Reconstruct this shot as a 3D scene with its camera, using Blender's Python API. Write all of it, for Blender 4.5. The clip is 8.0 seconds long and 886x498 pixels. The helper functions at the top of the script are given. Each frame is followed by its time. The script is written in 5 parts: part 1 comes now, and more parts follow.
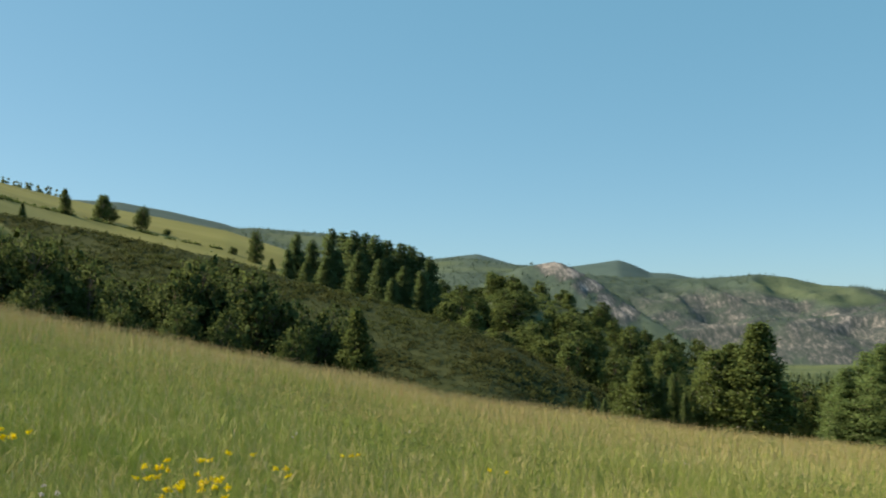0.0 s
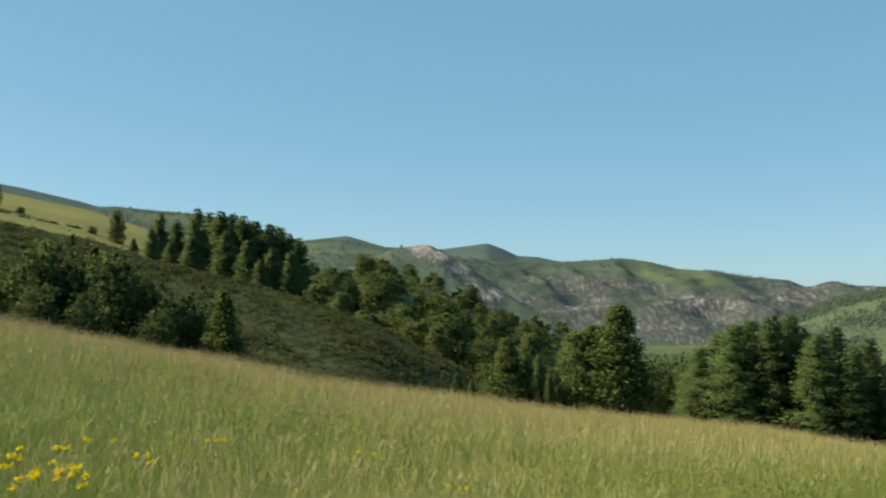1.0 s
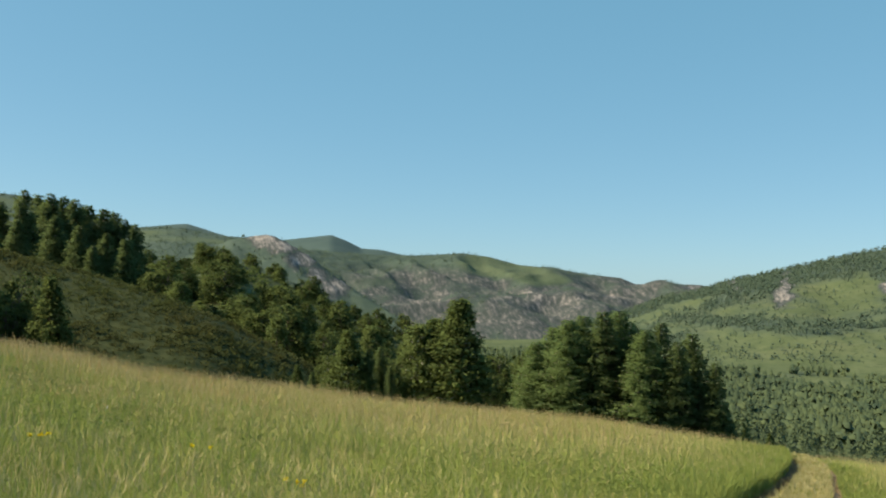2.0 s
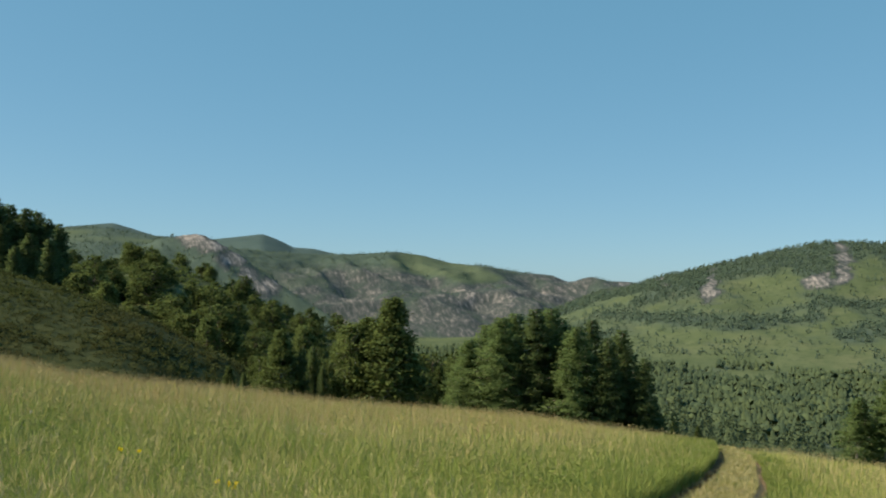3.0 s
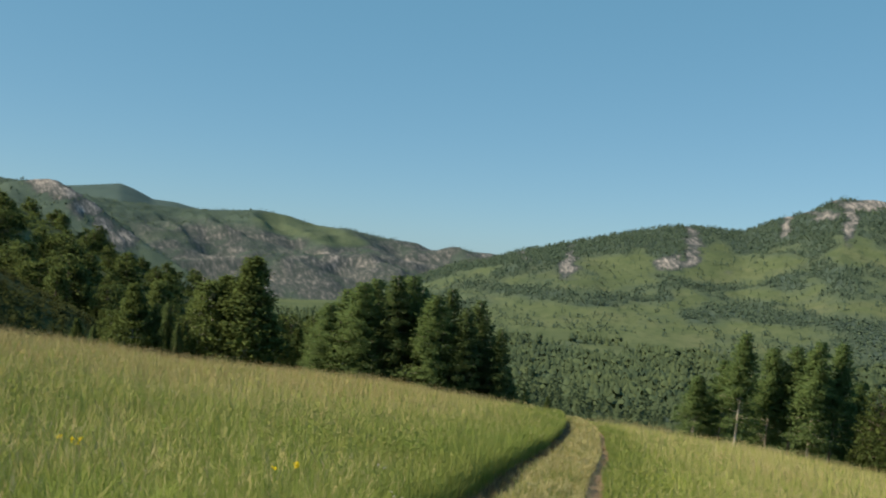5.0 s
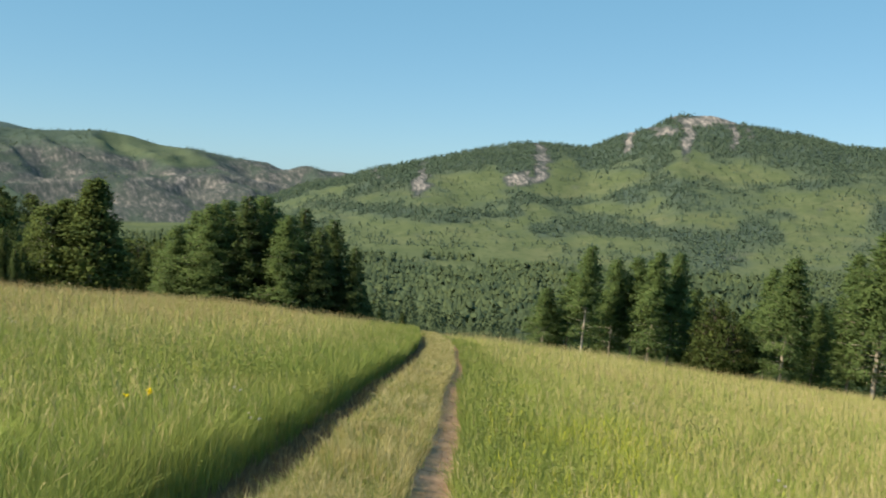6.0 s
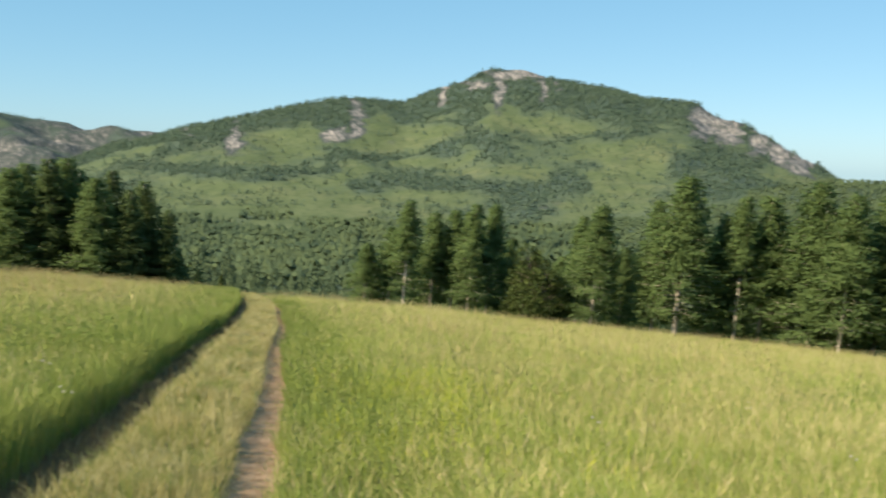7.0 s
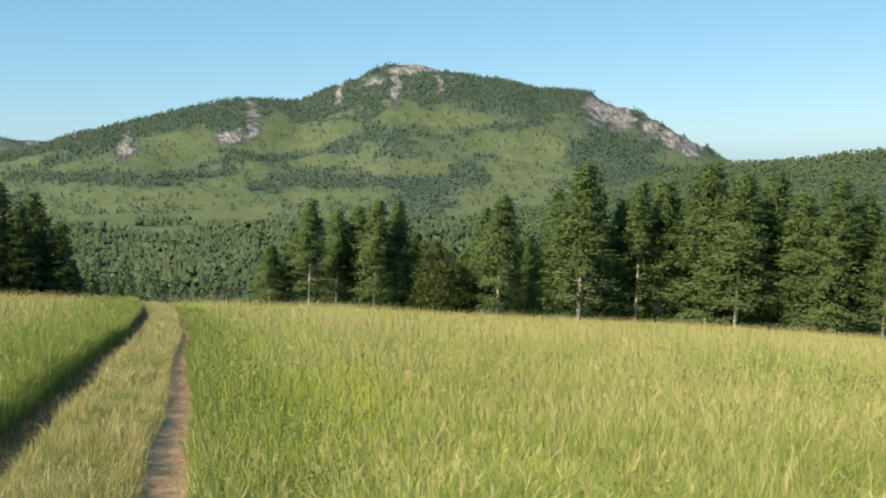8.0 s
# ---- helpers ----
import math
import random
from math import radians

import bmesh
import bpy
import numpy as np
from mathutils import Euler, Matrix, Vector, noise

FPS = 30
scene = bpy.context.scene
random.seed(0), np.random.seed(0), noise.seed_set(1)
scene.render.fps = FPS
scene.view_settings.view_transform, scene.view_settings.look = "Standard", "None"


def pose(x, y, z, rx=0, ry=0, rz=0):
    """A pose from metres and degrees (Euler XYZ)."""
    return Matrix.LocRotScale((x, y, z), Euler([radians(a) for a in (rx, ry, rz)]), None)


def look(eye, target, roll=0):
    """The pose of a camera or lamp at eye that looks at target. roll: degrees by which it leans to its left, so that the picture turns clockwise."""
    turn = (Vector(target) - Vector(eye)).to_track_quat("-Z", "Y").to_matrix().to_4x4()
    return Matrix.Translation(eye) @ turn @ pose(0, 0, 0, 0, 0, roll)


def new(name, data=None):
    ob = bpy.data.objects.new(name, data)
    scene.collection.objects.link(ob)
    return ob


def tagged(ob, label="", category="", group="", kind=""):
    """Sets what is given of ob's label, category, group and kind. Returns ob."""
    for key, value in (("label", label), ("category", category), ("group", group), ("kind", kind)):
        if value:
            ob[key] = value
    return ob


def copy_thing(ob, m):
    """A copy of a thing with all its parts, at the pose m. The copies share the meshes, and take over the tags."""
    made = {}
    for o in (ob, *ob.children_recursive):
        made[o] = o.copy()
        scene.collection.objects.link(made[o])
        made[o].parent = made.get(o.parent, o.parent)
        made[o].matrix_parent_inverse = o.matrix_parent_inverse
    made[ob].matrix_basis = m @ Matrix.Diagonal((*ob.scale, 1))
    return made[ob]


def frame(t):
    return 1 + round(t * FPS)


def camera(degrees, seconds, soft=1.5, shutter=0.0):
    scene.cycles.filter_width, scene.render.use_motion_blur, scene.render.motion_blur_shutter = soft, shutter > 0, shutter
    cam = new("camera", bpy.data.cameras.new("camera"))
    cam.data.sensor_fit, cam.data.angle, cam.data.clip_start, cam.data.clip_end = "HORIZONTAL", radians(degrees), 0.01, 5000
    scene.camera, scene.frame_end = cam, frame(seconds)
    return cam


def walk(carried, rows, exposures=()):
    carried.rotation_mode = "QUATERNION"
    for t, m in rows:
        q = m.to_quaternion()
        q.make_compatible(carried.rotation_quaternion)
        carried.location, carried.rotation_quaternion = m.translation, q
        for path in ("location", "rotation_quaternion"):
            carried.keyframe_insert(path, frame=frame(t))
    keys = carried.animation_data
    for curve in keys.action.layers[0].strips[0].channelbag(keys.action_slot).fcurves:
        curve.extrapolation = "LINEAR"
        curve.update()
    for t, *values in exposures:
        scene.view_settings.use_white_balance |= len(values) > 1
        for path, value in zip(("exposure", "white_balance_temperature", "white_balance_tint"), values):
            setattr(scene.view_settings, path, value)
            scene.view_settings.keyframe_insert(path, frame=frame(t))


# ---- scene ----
# The camera stands on a sloping hay meadow and turns to the right on the spot.
EYE = 1.75
cam = camera(48.9, 8.0, soft=2.05, shutter=0.2)
TURNS = [  # seconds, heading, pitch, roll in degrees
    (0.0, 0.00, 4.10, -0.50), (0.2, -1.63, 3.97, -0.75), (0.5, -3.33, 3.70, -0.98), (0.8, -5.13, 3.33, -0.70), (1.0, -7.65, 3.13, -0.55),
    (1.2, -10.12, 2.88, -0.93), (1.5, -12.88, 3.04, -0.95), (1.8, -15.71, 3.25, -1.19), (2.0, -16.86, 2.86, -1.50), (2.2, -17.85, 2.35, -1.27),
    (3.3, -21.93, 3.68, -0.95), (3.5, -22.70, 4.85, -0.65), (4.0, -23.77, 4.84, -1.08), (4.2, -24.11, 4.68, -2.28), (5.3, -30.71, 0.09, -3.70),
    (5.5, -32.15, -0.28, -3.47), (5.7, -34.61, -0.81, -4.18), (6.0, -37.45, -3.08, -3.10), (6.2, -38.22, -3.34, -1.20), (6.5, -40.50, -3.52, -1.15),
    (6.7, -42.59, -4.18, -0.30), (6.9, -45.16, -4.86, -0.59), (7.0, -48.15, -5.20, -1.78), (7.2, -50.97, -4.96, -1.41), (7.5, -53.00, -5.82, -0.05),
    (7.7, -54.51, -5.62, 0.74), (8.0, -54.03, -5.40, 0.57)]
walk(cam, [(t, pose(0, 0, EYE, 90 + p, r, h)) for t, h, p, r in TURNS],
     [(0.0, 0.73, 7600, 10), (2.0, 0.72, 7500, 10), (3.0, 0.49, 7200, 10), (4.0, 0.27, 6950, 10), (5.3, 0.48, 7200, 10), (5.8, 0.63, 7150, 10),
      (6.5, 0.91, 7250, 10), (8.0, 0.87, 7150, 10)])

# ---------------------------------------------------------------- light
SUN_AZ, SUN_EL = -80.0, 37.0   # compass bearing clockwise from +y, height
world = bpy.data.worlds.new("sky")
scene.world = world
world.use_nodes = True
wn = world.node_tree.nodes
sky = wn.new("ShaderNodeTexSky")
sky.sky_type = "NISHITA"
sky.sun_disc = False
sky.sun_elevation = radians(SUN_EL)
sky.sun_rotation = radians(SUN_AZ)
sky.air_density, sky.dust_density, sky.ozone_density = 0.8, 0.9, 1.3
sky.altitude = 900
wn["Background"].inputs["Strength"].default_value = 0.1
clear = wn.new("ShaderNodeMix")
clear.data_type, clear.blend_type = "RGBA", "MULTIPLY"
clear.inputs[0].default_value, clear.inputs[7].default_value = 1.0, (0.97, 0.98, 1.00, 1)   # clear mountain air
world.node_tree.links.new(sky.outputs[0], clear.inputs[6])
even = wn.new("ShaderNodeMix")   # light scattered many times over evens the sky out
even.data_type = "RGBA"
even.inputs[0].default_value, even.inputs[7].default_value = 0.58, (0.70, 2.80, 4.45, 1)
world.node_tree.links.new(clear.outputs[2], even.inputs[6])
world.node_tree.links.new(even.outputs[2], wn["Background"].inputs["Color"])
sun_data = bpy.data.lights.new("sun", "SUN")
sun_data.energy, sun_data.angle, sun_data.color = 4.5, radians(0.55), (1.0, 0.88, 0.67)
sun = new("sun", sun_data)
sun_dir = Vector((math.sin(radians(SUN_AZ)) * math.cos(radians(SUN_EL)),
                  math.cos(radians(SUN_AZ)) * math.cos(radians(SUN_EL)), math.sin(radians(SUN_EL))))
sun.matrix_world = look(sun_dir * 100, (0, 0, 0))

# ---------------------------------------------------------------- materials


def shader(name):
    m = bpy.data.materials.new(name)
    m.use_nodes = True
    nt = m.node_tree
    return m, nt, nt.nodes["Principled BSDF"]


def ramp(nt, fac, stops):
    n = nt.nodes.new("ShaderNodeValToRGB")
    el = n.color_ramp.elements
    while len(el) < len(stops):
        el.new(0.5)
    for e, (p, c) in zip(el, stops):
        e.position, e.color = p, (*c, 1)
    nt.links.new(fac, n.inputs[0])
    return n.outputs[0]


def noise_out(nt, scale, detail=4, rough=0.6, stretch=(1, 1, 1)):
    geo = nt.nodes.new("ShaderNodeNewGeometry")
    mp = nt.nodes.new("ShaderNodeMapping")
    mp.inputs["Scale"].default_value = stretch
    n = nt.nodes.new("ShaderNodeTexNoise")
    n.inputs["Scale"].default_value, n.inputs["Detail"].default_value, n.inputs["Roughness"].default_value = scale, detail, rough
    nt.links.new(geo.outputs["Position"], mp.inputs[0])
    nt.links.new(mp.outputs[0], n.inputs["Vector"])
    return n.outputs["Fac"]


def gully_noise(nt, scale, detail, rough):
    """Noise drawn out down the slopes, slanting, about the valley's middle."""
    geo = nt.nodes.new("ShaderNodeNewGeometry")
    sep = nt.nodes.new("ShaderNodeSeparateXYZ")
    nt.links.new(geo.outputs["Position"], sep.inputs[0])

    def calc(op, a, b):
        n = nt.nodes.new("ShaderNodeMath")
        n.operation = op
        for sock, v in zip(n.inputs, (a, b)):
            if isinstance(v, (int, float)):
                sock.default_value = v
            else:
                nt.links.new(v, sock)
        return n.outputs[0]
    r = calc("SQRT", calc("ADD", calc("MULTIPLY", sep.outputs[0], sep.outputs[0]), calc("MULTIPLY", sep.outputs[1], sep.outputs[1])), 0)
    around = calc("MULTIPLY", calc("ARCTAN2", sep.outputs[0], sep.outputs[1]), 2500.0)
    comb = nt.nodes.new("ShaderNodeCombineXYZ")
    nt.links.new(calc("ADD", around, calc("MULTIPLY", r, 0.22)), comb.inputs[0])
    nt.links.new(calc("MULTIPLY", r, 0.38), comb.inputs[1])
    n = nt.nodes.new("ShaderNodeTexNoise")
    n.inputs["Scale"].default_value, n.inputs["Detail"].default_value, n.inputs["Roughness"].default_value = scale, detail, rough
    nt.links.new(comb.outputs[0], n.inputs["Vector"])
    return n.outputs["Fac"]


def mix(nt, fac, a, b):
    n = nt.nodes.new("ShaderNodeMix")
    n.data_type = "RGBA"
    for sock, v in ((n.inputs[0], fac), (n.inputs[6], a), (n.inputs[7], b)):
        if isinstance(v, (int, float)):
            sock.default_value = v
        elif isinstance(v, tuple):
            sock.default_value = (*v, 1)
        else:
            nt.links.new(v, sock)
    return n.outputs[2]


def bump(nt, bsdf, fac, strength, distance):
    n = nt.nodes.new("ShaderNodeBump")
    n.inputs["Strength"].default_value, n.inputs["Distance"].default_value = strength, distance
    nt.links.new(fac, n.inputs["Height"])
    nt.links.new(n.outputs[0], bsdf.inputs["Normal"])


def leaf_material(name, stops, patch=None, translucent=0.35, scale=0.12):
    """Foliage: each leaf its own shade out of stops, patches of a second tone, light shining through."""
    m, nt, b = shader(name)
    geo = nt.nodes.new("ShaderNodeNewGeometry")
    col = ramp(nt, geo.outputs["Random Per Island"], stops)
    if patch:
        big = ramp(nt, noise_out(nt, scale, 3), [(0.4, (0, 0, 0)), (0.65, (1, 1, 1))])
        col = mix(nt, big, col, mix(nt, 0.6, col, patch))
    nt.links.new(col, b.inputs["Base Color"])
    b.inputs["Roughness"].default_value = 0.65
    b.inputs["Specular IOR Level"].default_value = 0.06
    tr = nt.nodes.new("ShaderNodeBsdfTranslucent")
    nt.links.new(col, tr.inputs["Color"])
    ms = nt.nodes.new("ShaderNodeMixShader")
    ms.inputs[0].default_value = translucent
    nt.links.new(b.outputs[0], ms.inputs[1])
    nt.links.new(tr.outputs[0], ms.inputs[2])
    nt.links.new(ms.outputs[0], nt.nodes["Material Output"].inputs["Surface"])
    return m


def bark_material(name, light, dark, scale=6, stretch=(1, 1, 0.25), low=0.35, high=0.65):
    m, nt, b = shader(name)
    f = noise_out(nt, scale, 5, 0.65, stretch)
    nt.links.new(ramp(nt, f, [(low, dark), (high, light)]), b.inputs["Base Color"])
    b.inputs["Roughness"].default_value = 0.85
    bump(nt, b, f, 0.6, 0.03)
    return m


M_GRASS = leaf_material("green_grass", [(0, (0.175, 0.256, 0.052)), (0.5, (0.235, 0.311, 0.069)), (0.8, (0.278, 0.347, 0.092)), (1, (0.355, 0.382, 0.132))],
                        (0.289, 0.316, 0.100), 0.12, 0.45)
M_STALK = leaf_material("dry_stalks", [(0, (0.350, 0.338, 0.138)), (0.6, (0.456, 0.410, 0.204)), (1, (0.583, 0.493, 0.306))], (0.424, 0.322, 0.174), 0.12, 0.16)
M_STRAW = leaf_material("trampled_straw", [(0, (0.200, 0.225, 0.075)), (0.5, (0.420, 0.370, 0.175)), (1, (0.680, 0.590, 0.350))], (0.345, 0.305, 0.125), 0.4, 0.9)
M_TAN = leaf_material("tan_seed_heads", [(0, (0.330, 0.225, 0.109)), (0.6, (0.440, 0.300, 0.157)), (1, (0.550, 0.400, 0.237))], (0.396, 0.330, 0.142), 0.2, 0.12)
M_WEED = leaf_material("lush_weeds", [(0, (0.148, 0.213, 0.053)), (0.6, (0.199, 0.262, 0.070)), (1, (0.260, 0.302, 0.094))], (0.273, 0.290, 0.093), 0.35, 0.6)
M_CONIFER = leaf_material("larch_needles", [(0, (0.096, 0.150, 0.059)), (0.6, (0.130, 0.199, 0.076)), (1, (0.168, 0.244, 0.096))], None, 0.52)
M_FIR = leaf_material("fir_needles", [(0, (0.073, 0.113, 0.048)), (0.7, (0.097, 0.145, 0.058)), (1, (0.137, 0.189, 0.069))], None, 0.5)
M_BIRCH = leaf_material("birch_leaves", [(0, (0.104, 0.146, 0.052)), (0.6, (0.127, 0.177, 0.063)), (1, (0.165, 0.227, 0.078))], None, 0.5)
M_WILLOW = leaf_material("willow_leaves", [(0, (0.072, 0.106, 0.039)), (0.6, (0.092, 0.132, 0.046)), (1, (0.125, 0.167, 0.055))], None, 0.5)
M_BRUSH = leaf_material("brush_leaves", [(0, (0.048, 0.066, 0.024)), (0.6, (0.060, 0.080, 0.029)), (1, (0.080, 0.098, 0.036))], (0.062, 0.066, 0.029), 0.4, 0.06)
# distance haze is put into both far wood colours: greens lifted and blued
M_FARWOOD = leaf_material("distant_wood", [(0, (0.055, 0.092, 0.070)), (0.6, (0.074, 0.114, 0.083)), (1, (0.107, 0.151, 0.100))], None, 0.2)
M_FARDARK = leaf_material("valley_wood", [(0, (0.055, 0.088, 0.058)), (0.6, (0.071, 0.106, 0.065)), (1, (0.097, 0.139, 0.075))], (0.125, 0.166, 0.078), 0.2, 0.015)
M_BARK = bark_material("larch_bark", (0.52, 0.47, 0.41), (0.24, 0.205, 0.175))
M_DARKBARK = bark_material("willow_bark", (0.17, 0.14, 0.11), (0.07, 0.058, 0.045))
M_BIRCHBARK = bark_material("birch_bark", (0.72, 0.70, 0.65), (0.10, 0.09, 0.08), 3, (1, 1, 3), 0.30, 0.42)
M_DRYTUFT = leaf_material("withered_grass", [(0, (0.16, 0.11, 0.06)), (0.6, (0.30, 0.22, 0.12)), (1, (0.42, 0.33, 0.19))], None, 0.2)
M_YELLOW = leaf_material("yellow_petals", [(0, (0.72, 0.54, 0.01)), (1, (0.80, 0.66, 0.03))], None, 0.3)
M_WHITE = leaf_material("white_petals", [(0, (0.46, 0.42, 0.42)), (1, (0.60, 0.55, 0.54))], None, 0.3)


def ground_material():
    m, nt, b = shader("ground_cover")
    at = nt.nodes.new("ShaderNodeAttribute")
    at.attribute_name = "cover"
    sep = nt.nodes.new("ShaderNodeSeparateColor")
    nt.links.new(at.outputs["Color"], sep.inputs[0])
    at2 = nt.nodes.new("ShaderNodeAttribute")
    at2.attribute_name = "cover_far"
    sep2 = nt.nodes.new("ShaderNodeSeparateColor")
    nt.links.new(at2.outputs["Color"], sep2.inputs[0])
    fine = noise_out(nt, 3.0, 6, 0.7)
    mid = noise_out(nt, 0.05, 5, 0.6)
    wide = noise_out(nt, 0.006, 5, 0.6)
    slope_f = noise_out(nt, 0.025, 5, 0.65)
    meadow_c = mix(nt, fine, ramp(nt, mid, [(0.3, (0.060, 0.085, 0.022)), (0.7, (0.095, 0.105, 0.034))]), (0.12, 0.115, 0.045))
    # far hill grass; extra blue puts some distance haze into the colour
    hill_c = ramp(nt, wide, [(0.30, (0.082, 0.110, 0.058)), (0.5, (0.104, 0.132, 0.068)), (0.7, (0.126, 0.142, 0.078))])
    tuft = noise_out(nt, 0.08, 6, 0.75)
    hill_c = mix(nt, ramp(nt, slope_f, [(0.42, (0, 0, 0)), (0.62, (0.75, 0.75, 0.75))]), hill_c, (0.074, 0.104, 0.050))
    hill_c = mix(nt, ramp(nt, tuft, [(0.52, (0, 0, 0)), (0.66, (0.8, 0.8, 0.8))]), hill_c, (0.048, 0.072, 0.036))
    field_c = mix(nt, mid, (0.150, 0.168, 0.054), (0.215, 0.198, 0.074))
    brush_c = mix(nt, ramp(nt, noise_out(nt, 0.35, 5, 0.7), [(0.38, (0, 0, 0)), (0.62, (1, 1, 1))]), (0.024, 0.036, 0.014), (0.056, 0.066, 0.026))
    rock_f = gully_noise(nt, 0.085, 8, 0.75)
    crag = nt.nodes.new("ShaderNodeMath")
    crag.operation = "MULTIPLY_ADD"
    nt.links.new(sep2.outputs[1], crag.inputs[0])
    crag.inputs[1].default_value = 0.17
    nt.links.new(rock_f, crag.inputs[2])
    rock_c = ramp(nt, crag.outputs[0], [(0.51, (0.046, 0.060, 0.060)), (0.62, (0.098, 0.104, 0.106)), (0.71, (0.225, 0.21, 0.205)), (0.82, (0.44, 0.40, 0.375))])
    # ground of the far woods, with haze put in as bluer, paler green
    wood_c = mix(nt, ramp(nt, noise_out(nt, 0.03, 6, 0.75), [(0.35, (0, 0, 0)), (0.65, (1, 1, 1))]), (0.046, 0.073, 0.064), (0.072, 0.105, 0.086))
    dirt_c = mix(nt, ramp(nt, noise_out(nt, 5.0, 6, 0.75), [(0.35, (0, 0, 0)), (0.65, (1, 1, 1))]), (0.27, 0.165, 0.105), (0.50, 0.335, 0.23))
    col = mix(nt, sep2.outputs[0], meadow_c, hill_c)
    col = mix(nt, sep.outputs[1], col, field_c)
    col = mix(nt, sep.outputs[2], col, brush_c)
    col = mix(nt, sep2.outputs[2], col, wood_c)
    # haze over the farthest ridge, put in as a blue-teal colour
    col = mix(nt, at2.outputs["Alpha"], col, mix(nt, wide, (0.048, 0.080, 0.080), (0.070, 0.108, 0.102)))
    bare = nt.nodes.new("ShaderNodeMath")
    bare.operation, bare.use_clamp = "MULTIPLY", True
    nt.links.new(sep2.outputs[1], bare.inputs[0])
    bare.inputs[1].default_value = 3.0
    col = mix(nt, bare.outputs[0], col, rock_c)
    dirt_c = mix(nt, at.outputs["Alpha"], dirt_c, mix(nt, fine, (0.060, 0.036, 0.019), (0.17, 0.105, 0.055)))   # the bank's shade is put into the deep rut's dark brown dirt
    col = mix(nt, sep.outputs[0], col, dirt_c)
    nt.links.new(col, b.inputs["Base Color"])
    b.inputs["Roughness"].default_value = 0.95
    b.inputs["Specular IOR Level"].default_value = 0.1
    bump(nt, b, fine, 0.5, 0.05)
    return m


M_GROUND = ground_material()

# ---------------------------------------------------------------- shape of the land


def hash2(i, j, k):
    h = (i.astype(np.int64) * 374761393 + j.astype(np.int64) * 668265263 + k * 974634777) & 0x7fffffff
    h = ((h ^ (h >> 13)) * 1274126177) & 0x7fffffff
    return ((h ^ (h >> 16)) & 0xffff) / 65535.0


def vnoise(x, y, k=0):
    i, j = np.floor(x), np.floor(y)
    u, v = x - i, y - j
    u, v = u * u * (3 - 2 * u), v * v * (3 - 2 * v)
    return ((hash2(i, j, k) * (1 - u) + hash2(i + 1, j, k) * u) * (1 - v)
            + (hash2(i, j + 1, k) * (1 - u) + hash2(i + 1, j + 1, k) * u) * v)


def fbm(x, y, scale, octaves=4, k=0):
    """Layered noise from -1 to 1 with features of about scale metres."""
    s, a, total = 0.0, 1.0, 0.0
    for o in range(octaves):
        s = s + a * (2 * vnoise(x / scale * 2 ** o + 17.3 * o, y / scale * 2 ** o - 9.1 * o, k + o) - 1)
        total, a = total + a, a * 0.5
    return s / total


def bearing(x, y):
    return np.degrees(np.arctan2(x, y))


TRACK_AZ = radians(39.4)      # the cart track runs straight ahead on this bearing


def track_coords(x, y):
    """Distance along the track and, to its right, across it (0: the camera's line)."""
    s = x * math.sin(TRACK_AZ) + y * math.cos(TRACK_AZ)
    lat = x * math.cos(TRACK_AZ) - y * math.sin(TRACK_AZ)
    return s, lat + 0.0010 * np.maximum(0, s - 30) ** 2 + 0.05 * np.sin(s * 0.35)


RUTS = ((-0.27, 0.18), (-1.95, 0.27))   # middle and half width of both wheel ruts

# brow of the meadow: bearing, distance, sight angle of its grass tops
BROW = np.array([(-30, 52, 1.6), (-24.4, 52, 0.54), (-12.5, 55, -1.63), (0.6, 60, -4.33), (13.5, 72, -5.84), (26, 82, -6.6),
                 (36, 66, -7.65), (51, 92, -8.75), (61, 98, -9.3), (78.5, 98, -9.74), (85, 98, -9.7)])
# ridges: bearing, distance of the crest, sight angle of the crest
SPUR = np.array([(-34, 172, 7.2), (-24.6, 165, 5.4), (-18.8, 160, 4.45), (-12.6, 155, 3.35), (-9.7, 152, 2.45), (-4.8, 148, 1.2),
                 (-0.8, 145, 0.1), (3.8, 140, -1.5), (8.7, 135, -4.0), (13, 130, -7.0)])
HILL = np.array([(-34, 430, 9.0), (-24.7, 400, 7.1), (-21.8, 400, 6.5), (-18.8, 400, 5.95), (-15.8, 395, 5.5), (-12.6, 380, 4.95),
                 (-9.4, 350, 4.0), (-6, 330, 2.7), (-3, 320, 1.8), (0, 310, 1.2), (4, 300, 0.4)])
BUSHY = np.array([(-4, 330, 1.7), (-0.5, 320, 1.2), (2.5, 310, 1.7), (4.2, 300, 1.8), (5.8, 300, 1.4), (7.4, 290, 0.6),
                  (10.4, 280, -0.8), (12.9, 270, -1.9), (14.8, 260, -2.5), (17, 250, -4.0), (20, 240, -7.5)])
GREENRIDGE = np.array([(-30, 2600, 5.0), (-13.3, 2600, 5.0), (-11, 2600, 5.15), (-8.8, 2600, 5.0), (-6.5, 2600, 4.9), (-4, 2600, 4.2),
                       (-0.8, 2500, 3.5), (1.5, 2400, 3.57), (4.5, 2300, 3.1), (8, 2200, 2.4), (11, 2200, 1.0)])
